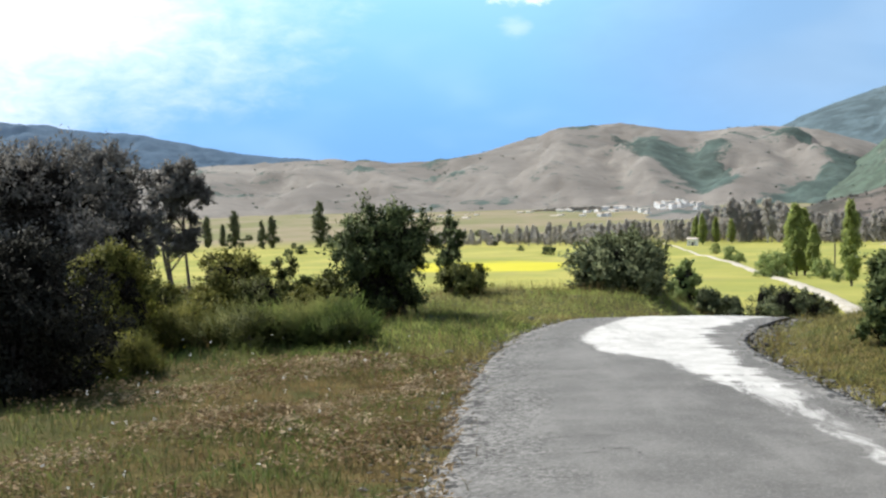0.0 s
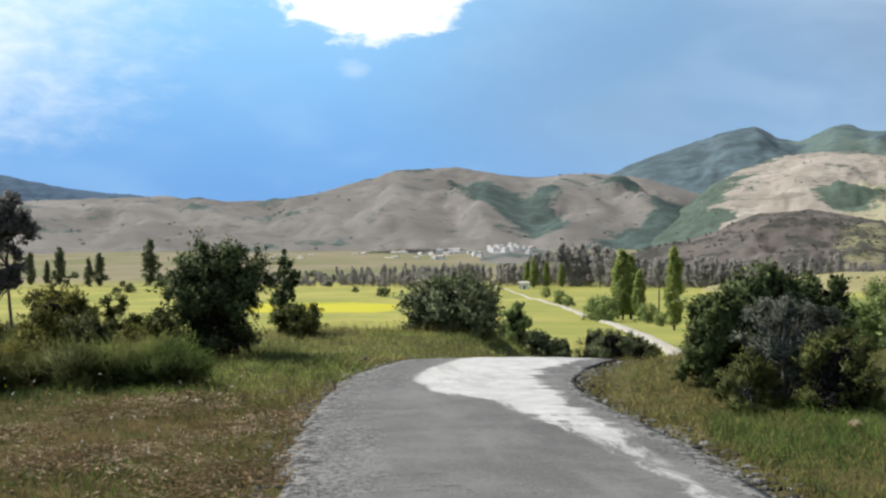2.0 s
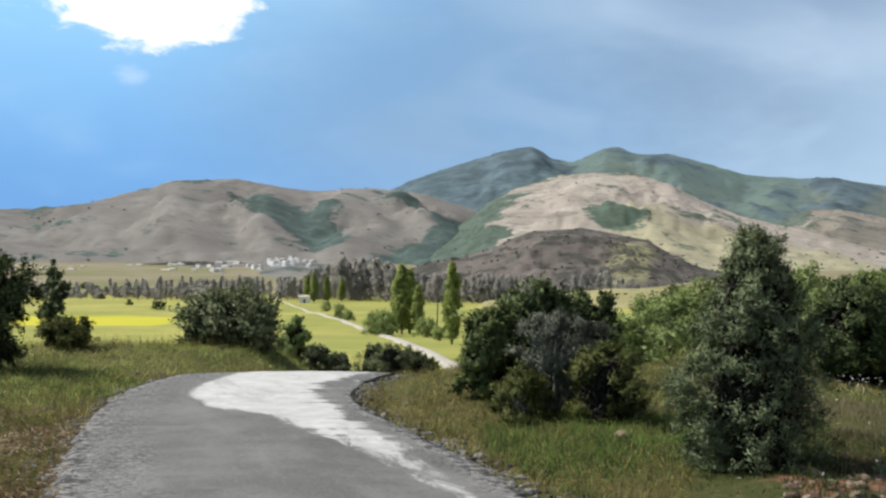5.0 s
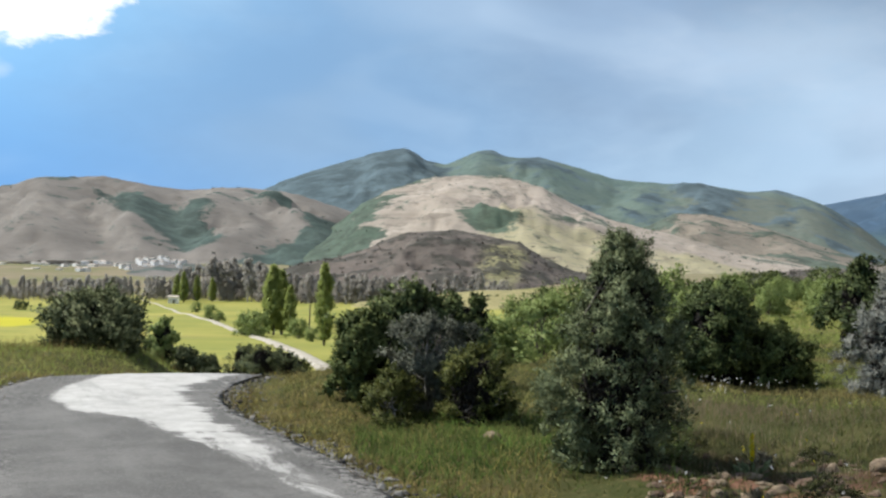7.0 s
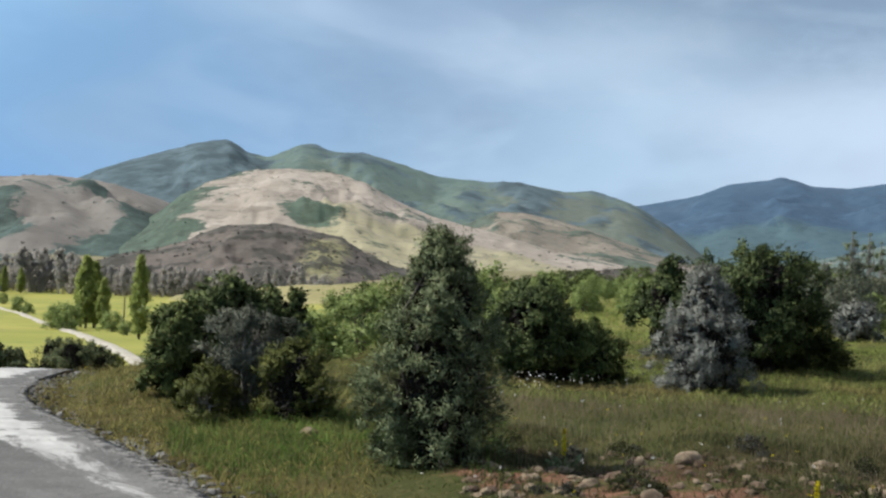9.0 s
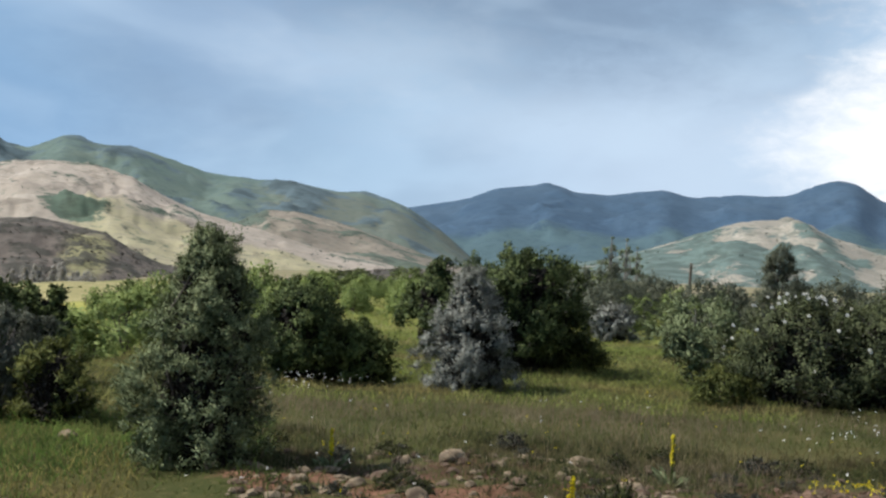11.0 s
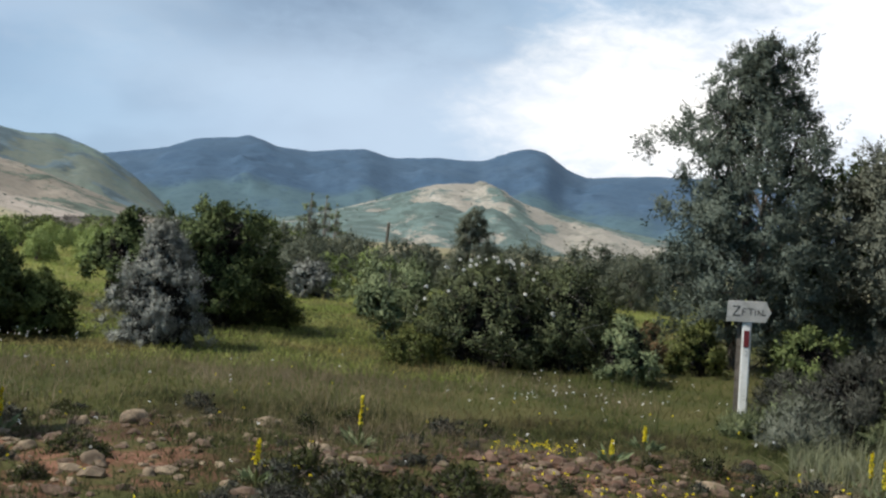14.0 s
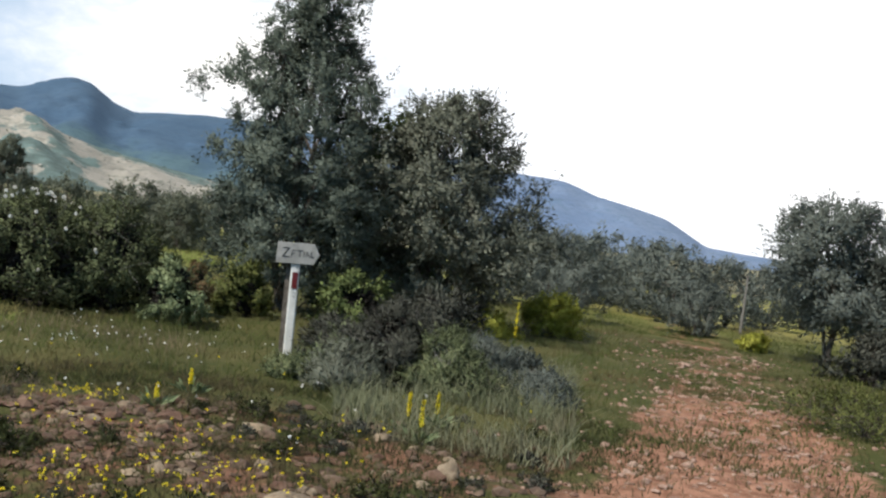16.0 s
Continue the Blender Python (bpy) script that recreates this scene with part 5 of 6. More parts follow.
rng = np.random.default_rng(5)
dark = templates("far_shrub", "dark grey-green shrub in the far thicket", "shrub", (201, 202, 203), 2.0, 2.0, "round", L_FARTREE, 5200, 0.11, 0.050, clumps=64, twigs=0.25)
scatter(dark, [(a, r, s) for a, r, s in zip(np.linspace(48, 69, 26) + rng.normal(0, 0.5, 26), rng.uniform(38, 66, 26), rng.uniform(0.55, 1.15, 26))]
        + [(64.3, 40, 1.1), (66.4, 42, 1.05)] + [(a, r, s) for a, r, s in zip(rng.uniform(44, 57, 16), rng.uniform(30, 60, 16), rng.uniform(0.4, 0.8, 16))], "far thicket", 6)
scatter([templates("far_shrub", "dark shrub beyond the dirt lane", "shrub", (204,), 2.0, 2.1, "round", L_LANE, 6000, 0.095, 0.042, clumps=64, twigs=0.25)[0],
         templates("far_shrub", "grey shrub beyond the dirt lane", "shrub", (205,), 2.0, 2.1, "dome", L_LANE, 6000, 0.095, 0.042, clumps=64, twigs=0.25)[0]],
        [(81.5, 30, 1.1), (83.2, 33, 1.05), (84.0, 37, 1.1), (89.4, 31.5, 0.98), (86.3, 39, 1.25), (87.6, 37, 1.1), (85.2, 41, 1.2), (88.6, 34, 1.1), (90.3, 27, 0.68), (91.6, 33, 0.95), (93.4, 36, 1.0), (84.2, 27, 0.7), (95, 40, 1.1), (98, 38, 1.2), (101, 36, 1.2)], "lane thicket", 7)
plant("cedar", "dark upright conical tree behind the rose thicket", "tree", 92, 58.7, 38.0, 3.0, 1.75, "spire", L_FARTREE, 16000, 0.10, 0.032, "far thicket", clumps=120, up=0.8, clump_r=0.15)
lite = templates("meadow_bush", "light green bush in the sunny meadow", "shrub", (211, 212, 213), 1.6, 1.7, "dome", L_BRIGHT, 2600, 0.12, 0.055, clumps=40, twigs=0.35)
spots = []
for i in range(96):
    a, r = (rng.uniform(33, 56) if i % 2 else rng.uniform(37, 46)), rng.uniform(34, 150)
    spots.append((a, r, rng.uniform(0.45, 0.95) * (0.8 + r / 220)))
scatter(lite, [(26.2, 27, 0.95), (27.6, 30, 1.1), (28.8, 27, 1.0), (30.2, 33, 1.1), (34.8, 30, 1.0), (35.8, 26, 0.8)] + spots, "sunny meadow bushes", 8)
mid = templates("meadow_bush", "dark green bush in the sunny meadow", "shrub", (214, 215), 1.8, 1.8, "round", L_GREEN, 2600, 0.12, 0.055, clumps=42, twigs=0.35)
spots = []
for i in range(18):
    a, r = rng.uniform(25, 50), rng.uniform(60, 190)
    spots.append((a, r, rng.uniform(0.6, 1.2) * (0.8 + r / 220)))
scatter(mid, [(29.3, 36, 1.05), (34.0, 34, 0.9), (49.3, 40, 1.25), (50.4, 44, 1.2)] + spots, "green meadow bushes", 9)
weeds = templates("weed", "low dark green weed among the stones", "weed", (261, 262), 0.2, 0.36, "dome", L_WEED, 700, 0.04, 0.012, clumps=22, up=0.9, stems=4) + templates("weed", "low grey-green weed among the stones", "weed", (263, 264), 0.18, 0.34, "dome", L_DUST, 700, 0.04, 0.012, clumps=22, up=0.9, stems=4)
scatter(weeds, [(rng.uniform(34, 84), math.sqrt(rng.uniform(6.4 ** 2, 11.6 ** 2)), rng.uniform(0.45, 1.05)) for i in range(80)] + [(rng.uniform(51, 60), rng.uniform(6.6, 8.6), rng.uniform(0.7, 1.3)) for i in range(26)], "weeds among the stones", 19)
pale = templates("dry_tree", "half-bare pale poplar in the far thicket", "tree", (221,), 4.2, 1.1, "column", L_SAGE, 1500, 0.14, 0.05, clumps=40, bark=M_TWIG, stems=5, up=1.2)
scatter(pale, [(51.0, 62, 1.0), (51.7, 64, 1.02), (52.2, 66, 0.92)], "dry poplars", 10)

# ---------------------------------------------------------------- poplars, valley trees
green = templates("poplar", "tall light green poplar in the valley", "tree", (231, 232), 7.2, 1.7, "column", L_POPLAR, 9500, 0.20, 0.11, clumps=260, up=1.5, clump_r=0.20, stems=3, ragged=0.55, twigs=0.4)
scatter(green, [(18.5, 100, 1.05), (16.15, 135, 1.2), (16.5, 137, 1.12), (15.9, 139, 1.05), (16.9, 133, 0.85), (12.0, 440, 1.7), (11.7, 448, 1.55), (12.6, 446, 1.5), (13.3, 452, 1.4)], "light green poplars", 11)
scrubby = templates("valley_bush", "round green bush at the foot of the poplars", "shrub", (233, 234), 2.6, 3.0, "round", L_BRIGHT, 2600, 0.22, 0.11, clumps=46, twigs=0.3)
scatter(scrubby, [(15.1, 128, 1.05), (15.5, 126, 1.0), (14.8, 132, 0.8), (17.3, 122, 0.8), (13.2, 210, 1.0), (12.6, 300, 1.0), (17.9, 112, 0.5), (13.6, 190, 0.6)], "valley bushes", 12)
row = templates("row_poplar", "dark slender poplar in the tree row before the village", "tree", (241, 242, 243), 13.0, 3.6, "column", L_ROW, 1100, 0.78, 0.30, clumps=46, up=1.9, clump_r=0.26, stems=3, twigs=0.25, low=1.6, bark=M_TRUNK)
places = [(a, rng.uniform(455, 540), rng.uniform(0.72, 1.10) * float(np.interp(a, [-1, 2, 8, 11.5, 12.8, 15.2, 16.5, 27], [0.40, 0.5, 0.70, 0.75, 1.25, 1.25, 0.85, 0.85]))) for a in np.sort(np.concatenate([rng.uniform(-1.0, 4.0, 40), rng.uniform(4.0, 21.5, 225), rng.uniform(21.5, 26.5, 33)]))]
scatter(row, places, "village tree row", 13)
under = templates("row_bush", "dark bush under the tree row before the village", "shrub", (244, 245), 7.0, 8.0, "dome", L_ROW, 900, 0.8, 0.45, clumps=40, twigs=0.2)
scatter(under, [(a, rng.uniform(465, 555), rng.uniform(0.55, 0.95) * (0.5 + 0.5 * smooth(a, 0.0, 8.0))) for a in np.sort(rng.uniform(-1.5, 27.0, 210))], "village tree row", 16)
lone = templates("lone_poplar", "dark spindle-shaped tree in the green field", "tree", (251, 252), 10.0, 2.6, "column", L_HAW, 4200, 0.40, 0.2, clumps=110, clump_r=0.2, stems=3)
scatter(lone, [(-5.8, 520, 2.1), (-9.75, 540, 1.75), (-8.5, 520, 1.3), (-8.05, 525, 1.5), (-11.0, 540, 1.5), (-10.3, 550, 1.1)], "field trees", 14)
dot = templates("field_bush", "small dark bush at the edge of the field", "shrub", (253, 254), 3.2, 4.4, "dome", L_DARK, 900, 0.5, 0.25, clumps=30, twigs=0.2)
scatter(dot, [(4.9, 330, 0.85), (3.6, 400, 0.6), (-7.3, 400, 0.9), (-6.7, 420, 1.0), (-3.6, 430, 0.8), (-2.6, 450, 0.9), (-1.2, 470, 1.0), (0.2, 480, 0.8), (2.4, 470, 0.6), (-12.5, 420, 1.2), (-13.5, 440, 1.3), (6.2, 440, 0.5), (-4.3, 450, 0.9)] + [(a, rng.uniform(470, 620), rng.uniform(0.35, 1.1)) for a in rng.uniform(-14, 3.5, 44)], "field bushes", 15)

# ---------------------------------------------------------------- village


def house_thing(name, label, sx, sy, sz, wall=None, pane=0.85):
    root = tagged(new(name), label, "house")
    part("wall", bm_mesh("wall", box_bm(sx, sy, sz, 0.05, (0, 0, sz / 2)), wall or M_PLASTER), root)
    bm = bmesh.new()
    o, h = 0.25, 0.16 * sy
    vs = [bm.verts.new(p) for p in ((-sx / 2 - o, -sy / 2 - o, sz), (sx / 2 + o, -sy / 2 - o, sz), (sx / 2 + o, sy / 2 + o, sz), (-sx / 2 - o, sy / 2 + o, sz), (-sx / 2 - o, 0, sz + h), (sx / 2 + o, 0, sz + h))]
    for q in ((0, 1, 5, 4), (2, 3, 4, 5), (0, 4, 3), (1, 2, 5), (3, 2, 1, 0)):
        bm.faces.new([vs[i] for i in q])
    part("roof", bm_mesh("roof", bm, M_ROOF), root)
    for k in (-1, 1):
        part("window", bm_mesh("window", box_bm(pane, 0.1, pane, 0, (k * sx * 0.28, -sy / 2 - 0.03, sz * 0.55)), M_DARK), root)
    part("door", bm_mesh("door", box_bm(min(0.9, 0.2 * sx), 0.1, min(2.0, 0.6 * sz), 0, (0.06 * sx, -sy / 2 - 0.03, min(1.0, 0.3 * sz) + 0.02)), M_DARK), root)
    return root


def set_house(ob, az, r, z, turn, size, first):
    x, y = polar(az, r)
    m = pose(x, y, z, 0, 0, turn) @ Matrix.Diagonal((size, size, size, 1))
    if first:
        ob.matrix_basis = m
        return tagged(ob, group="village houses")
    s = ob.scale.copy()
    return tagged(copy_thing(ob, m @ Matrix.Diagonal((1 / s.x, 1 / s.y, 1 / s.z, 1))), group="village houses")


kinds = [house_thing("village_house", "white village house with a tiled roof", 9, 7, 4.2), house_thing("village_house", "two-storey whitewashed village house", 8, 7.5, 6.5), house_thing("village_house", "long low white village house", 13, 6.5, 3.4)]
SLOPE = [-12, -0.6, 0, -0.6, 5, -0.55, 9.3, -0.42, 10.9, -0.25, 12.2, -0.40, 14, -0.62, 16, -0.70, 20, -0.75, 24, -0.9]
hill("village_slope", "dry pale slope on which the village stands", 1060, 620, 1150, H_PALE, SLOPE, 21, 0.0, base=-18, gully=0.0, scrub=lambda A, S, w: 0.3 + 0.4 * w)


def slope_z(az, r):
    q = np.array(SLOPE).reshape(-1, 2)
    top = EYE + 1060 * math.tan(radians(np.interp(az, q[:, 0], q[:, 1])))
    return -18 + (top + 18) * math.sin((r - 620) / 440 * math.pi / 2) ** 1.35


seen = 0
for n_houses, a0, a1, r0, r1 in ((34, 9.9, 12.1, 880, 1045), (26, 13.5, 15.9, 850, 1010), (22, 5.5, 9.6, 820, 1035), (16, -2.6, 1.6, 780, 960), (6, 3.0, 6.0, 850, 1030), (6, 16, 20, 850, 1000)):
    for k in range(n_houses):
        a, r = rng.uniform(a0, a1), rng.uniform(r0, r1)
        set_house(kinds[seen % 3], a, r, slope_z(a, r) - 0.4, rng.uniform(-70, -30) - a, rng.uniform(0.36, 0.60), seen < 3)
        seen += 1
for k in range(30):
    a = 4.0 + 0.155 * k
    x, y = polar(a, 1015 + 0.8 * k)
    size = 0.26 + 0.30 * math.sin(math.pi * min(1, (k + 2) / 30)) * rng.uniform(0.7, 1.15)
    s = under[k % 2].scale
    tagged(copy_thing(under[k % 2], pose(x, y, slope_z(a, 1015 + 0.8 * k) - 0.4, 0, 0, 47 * k) @ Matrix.Diagonal((1.5 * size / s.x, 1.5 * size / s.y, size / s.z, 1))), "dark bush of the long hedge above the village", group="hedge above the village")
barn = house_thing("field_house", "small white house beside the gravel track", 3.4, 3.0, 2.5, pane=0.35)
x, y = polar(11.55, 430)
barn.matrix_basis = pose(x, y, height_at(x, y) - 0.2, 0, 0, -20)
tagged(barn, group="village houses")

# ---------------------------------------------------------------- marker post with its sign board


def marker_post():
    az, r = 71.75, 14.0
    x, y = polar(az, r)
    root = tagged(new("marker_post"), "white roadside marker post with a red reflector, carrying a board", "post")
    face = -az
    root.matrix_basis = pose(x, y, height_at(x, y) - 0.02, 0, -1.6, face) @ Matrix.Scale(0.95, 4)
    bm = bmesh.new()
    prof = [(-0.055, 0.03), (-0.04, 0.055), (0.04, 0.055), (0.055, 0.03), (0.05, -0.035), (0, -0.055), (-0.05, -0.035)]
    bot = [bm.verts.new((px, -py, -0.2)) for px, py in prof]
    top = [bm.verts.new((px * 0.95, -py * 0.95, 1.12 + 0.03 * (py < 0))) for px, py in prof]
    k = len(prof)
    for i in range(k):
        bm.faces.new((bot[i], bot[(i + 1) % k], top[(i + 1) % k], top[i]))
    bm.faces.new(top)
    bmesh.ops.recalc_face_normals(bm, faces=bm.faces[:])
    bmesh.ops.bevel(bm, geom=bm.edges[:], offset=0.004, segments=1, affect="EDGES")
    part("post", bm_mesh("post", bm, M_WHITE), root)
    part("reflector", bm_mesh("reflector", box_bm(0.062, 0.012, 0.19, 0.003, (0.004, -0.058, 0.93)), M_RED), root, "dark red reflector")
    for zz in (0.74, 0.79, 1.09):
        part("rivet", bm_mesh("rivet", box_bm(0.022, 0.01, 0.014, 0.002, (0.006, -0.058, zz)), M_SIGN), root, "grey rivet")
    # the post's dark back side, added as a separate dark strip
    back = box_bm(0.07, 0.05, 1.15, 0.006, (-0.075, 0.05, 0.50))
    part("stake", bm_mesh("stake", back, M_BARK), root, "dark strip along the back side of the post")
    bm = bmesh.new()
    shape = [(-0.235, -0.125), (0.205, -0.12), (0.265, 0.0), (0.20, 0.125), (-0.225, 0.12)]
    f = bm.faces.new([bm.verts.new((px, -0.075, 1.245 + pz)) for px, pz in shape])
    ext = bmesh.ops.extrude_face_region(bm, geom=[f])
    bmesh.ops.translate(bm, vec=(0, 0.022, 0), verts=[v for v in ext["geom"] if isinstance(v, bmesh.types.BMVert)])
    bmesh.ops.recalc_face_normals(bm, faces=bm.faces[:])
    bmesh.ops.bevel(bm, geom=bm.edges[:], offset=0.004, segments=1, affect="EDGES")
    board = part("sign_board", bm_mesh("sign_board", bm, M_SIGN), root, "grey wooden board with a pointed end")
    bm = bmesh.new()
    strokes = [(-0.165, 0.055, -0.085, 0.055), (-0.088, 0.055, -0.16, -0.045), (-0.162, -0.045, -0.08, -0.048),
               (-0.055, 0.035, -0.06, -0.045), (-0.055, 0.035, -0.015, 0.03), (-0.058, -0.002, -0.025, 0.0), (0.0, 0.035, 0.07, 0.035), (0.035, 0.035, 0.035, -0.04),
               (0.085, 0.03, 0.085, -0.04), (0.115, 0.03, 0.115, -0.035), (0.115, 0.03, 0.15, -0.03), (0.17, 0.03, 0.165, -0.035), (0.165, -0.035, 0.205, -0.03)]
    for x0, z0, x1, z1 in strokes:
        d = Vector((x1 - x0, 0, z1 - z0))
        s = d.length
        m4 = Matrix.Translation(((x0 + x1) / 2, -0.0775, 1.245 + (z0 + z1) / 2)) @ Matrix.Rotation(-math.atan2(d.z, d.x), 4, "Y") @ Matrix.Diagonal((s, 0.003, 0.013 if x0 < -0.07 else 0.009, 1))
        bmesh.ops.create_cube(bm, size=1.0, matrix=m4)
    part("lettering", bm_mesh("lettering", bm, M_INK), board, "black hand-painted strokes")


marker_post()
x, y = polar(54.6, 90)
pole = tagged(new("utility_pole"), "leaning weathered wooden pole in the thicket", "pole")
pole.matrix_basis = pose(x, y, height_at(x, y) - 0.3, 0, 3, 0)
v, f = tubes([([(0, 0, 0), (0, 0, 1.2), (0.01, 0, 2.4), (0, 0, 3.75)], [0.13, 0.125, 0.115, 0.10])], 10)
part("shaft", quick_mesh("shaft", v, f, [M_BARK], smooth=True), pole)
v, f = tubes([([(-0.02, 0, 3.70), (-0.02, 0, 3.80)], [0.11, 0.09])], 10)
part("cap", quick_mesh("cap", v, f, [M_TWIG]), pole, "pale weathered cap")
x, y = polar(17.79, 160)
mast = tagged(new("field_pole"), "thin dark wooden pole standing in the green field", "pole")
mast.matrix_basis = pose(x, y, height_at(x, y) - 0.2, 0, 1, 0)
v, f = tubes([([(0, 0, 0), (0, 0, 1.8), (0.01, 0, 3.5)], [0.11, 0.10, 0.08])], 8)
part("shaft", quick_mesh("shaft", v, f, [M_BARK], smooth=True), mast)
x, y = polar(92.3, 31)
stake = tagged(new("wooden_stake"), "thin pale stake standing in the lane thicket", "stake")
stake.matrix_basis = pose(x, y, height_at(x, y) - 0.1, 1, 0, 0)
v, f = tubes([([(0, 0, 0), (0.01, 0, 0.8), (0, 0.01, 1.5)], [0.035, 0.032, 0.028])], 7)
part("shaft", quick_mesh("shaft", v, f, [M_TWIG], smooth=True), stake)

# ---------------------------------------------------------------- scrub on the hills


def hill_scrub(hill_name, label, count, size, mat, seed, low=0.0, high=0.97):
    """Scattered bushes on a hillside, each a small heap of leafy sprays."""
    rh = np.random.default_rng(seed)
    X, Y, Z, S, A = HILLS[hill_name]
    pick = rh.choice(X.size, count * 4)
    gate = np.sin(X.ravel()[pick] * 0.021 + seed) * np.cos(Y.ravel()[pick] * 0.017) + rh.normal(0, 0.6, count * 4)
    ok = (S.ravel()[pick] > low) & (S.ravel()[pick] < high) & (gate > 0.1) & ((A.ravel()[pick] < 4) | (A.ravel()[pick] > 13) | (rh.uniform(size=count * 4) < 0.15))
    pick = pick[ok][:count]
    c = np.stack([X.ravel()[pick], Y.ravel()[pick], Z.ravel()[pick]], 1) + rh.normal(0, 1, (len(pick), 3)) * [size * 2, size * 2, 0]
    sz = size * rh.gamma(4.0, 0.25, len(pick))
    k = 22
    off = unit(rh.normal(size=(len(pick), k, 3)) * [1.5, 1.5, 0.6] + [0, 0, 0.4]) * (sz[:, None, None] * rh.uniform(0.3, 1.0, (len(pick), k, 1)))
    cen = (c[:, None] + off * [1, 1, 0.7]).reshape(-1, 3)
    v, f = leaf_cloud(rh, cen, rh.normal(size=cen.shape), size * 0.62, size * 0.42, 0.25, off.reshape(-1, 3))
    return tagged(new("hill_scrub", quick_mesh("hill_scrub", v, f, [mat])), label, "scrub", kind="stuff")


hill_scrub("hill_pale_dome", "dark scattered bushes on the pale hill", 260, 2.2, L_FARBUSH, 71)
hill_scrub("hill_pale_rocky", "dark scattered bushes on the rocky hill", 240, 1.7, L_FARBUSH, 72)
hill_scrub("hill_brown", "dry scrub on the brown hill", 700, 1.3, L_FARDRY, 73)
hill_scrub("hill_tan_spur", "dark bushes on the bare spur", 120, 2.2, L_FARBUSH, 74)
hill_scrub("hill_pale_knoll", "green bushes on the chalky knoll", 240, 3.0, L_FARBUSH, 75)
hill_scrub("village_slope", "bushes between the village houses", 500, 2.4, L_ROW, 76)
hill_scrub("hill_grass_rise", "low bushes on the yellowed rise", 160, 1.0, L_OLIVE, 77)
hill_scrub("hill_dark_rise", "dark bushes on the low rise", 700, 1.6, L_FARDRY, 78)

# ---------------------------------------------------------------- stones


def stone_mesh(seed, sx, sy, sz, mat, cuts=3):
    bm = bmesh.new()
    bmesh.ops.create_icosphere(bm, subdivisions=cuts, radius=1.0)
    for v in bm.verts:
        d = v.co.normalized()
        k = 1 + 0.34 * noise.fractal(d * 1.3 + Vector((seed * 7.1, seed * 1.7, 0)), 1.0, 2.0, 4)
        k = min(k, 1.12)
        v.co = Vector((d.x * sx * k, d.y * sy * k, max(d.z, -0.35) * sz * k))
    me = bm_mesh("stone", bm, mat)
    me.polygons.foreach_set("use_smooth", np.full(len(me.polygons), cuts > 2))
    return me


BIG = [(44.5, 10.1, 0.17, 0.10), (42.2, 10.0, 0.09, 0.07), (40.6, 10.4, 0.06, 0.04), (42.9, 8.4, 0.10, 0.08), (50.3, 10.3, 0.12, 0.07), (47.1, 9.3, 0.06, 0.05), (45.4, 8.2, 0.07, 0.05),
       (64.9, 9.7, 0.08, 0.06), (62.0, 8.9, 0.06, 0.05), (66.7, 9.2, 0.08, 0.06), (68.8, 9.2, 0.09, 0.06), (79.4, 8.4, 0.10, 0.12), (72.3, 7.2, 0.17, 0.07), (76.3, 9.4, 0.10, 0.05),
       (77.8, 7.4, 0.09, 0.06), (26.7, 10.9, 0.12, 0.07), (35.3, 9.4, 0.09, 0.06), (37.2, 9.0, 0.09, 0.06), (40.0, 9.0, 0.09, 0.06), (42.5, 9.1, 0.08, 0.06), (53.1, 9.7, 0.07, 0.05), (58.6, 9.1, 0.06, 0.05), (82.9, 22.5, 0.28, 0.22), (84.5, 25, 0.25, 0.2)]
for i, (a, r, s, h) in enumerate(BIG):
    x, y = polar(a, r)
    s, h = s * 0.82, h * 0.85
    ob = new("stone", stone_mesh(i, s, s * 0.75, h, M_ROCK if i not in (11, 13) else M_ROCK))
    ob.matrix_basis = pose(x, y, height_at(x, y) + h * 0.12, 0, 0, 40 * i)
    tagged(ob, "weathered pale limestone lying on red soil" if a < 82 or a > 85 else "pale boulder in the grass beside the lane", "stone", "loose stones")


def pebbles(name, label, spots, sizes, mat, seed):
    """Loose gravel: small faceted stones, joined."""
    rg = np.random.default_rng(seed)
    t = (1 + 5 ** 0.5) / 2
    ico = unit(np.array([(-1, t, 0), (1, t, 0), (-1, -t, 0), (1, -t, 0), (0, -1, t), (0, 1, t), (0, -1, -t), (0, 1, -t), (t, 0, -1), (t, 0, 1), (-t, 0, -1), (-t, 0, 1)]))
    tri = np.array([(0, 11, 5), (0, 5, 1), (0, 1, 7), (0, 7, 10), (0, 10, 11), (1, 5, 9), (5, 11, 4), (11, 10, 2), (10, 7, 6), (7, 1, 8), (3, 9, 4), (3, 4, 2), (3, 2, 6), (3, 6, 8), (3, 8, 9), (4, 9, 5), (2, 4, 11), (6, 2, 10), (8, 6, 7), (9, 8, 1)])
    k = len(spots)
    sc = sizes[:, None] * np.stack([rg.uniform(0.7, 1.4, k), rg.uniform(0.6, 1.1, k), rg.uniform(0.35, 0.75, k)], 1)
    rot = rg.uniform(0, 2 * np.pi, k)
    p = ico[None] * sc[:, None] * rg.uniform(0.75, 1.2, (k, 12, 1))
    c, s = np.cos(rot)[:, None], np.sin(rot)[:, None]
    p = np.stack([p[..., 0] * c - p[..., 1] * s, p[..., 0] * s + p[..., 1] * c, p[..., 2]], -1)
    z = ground_z(spots[:, 0], spots[:, 1])
    p += np.stack([spots[:, 0], spots[:, 1], z + sizes * 0.15], -1)[:, None]
    f = (tri[None] + 12 * np.arange(k)[:, None, None]).reshape(-1, 3)
    ob = new(name, quick_mesh(name, p.reshape(-1, 3), f, [mat]))
    return tagged(ob, label, "gravel", kind="stuff")


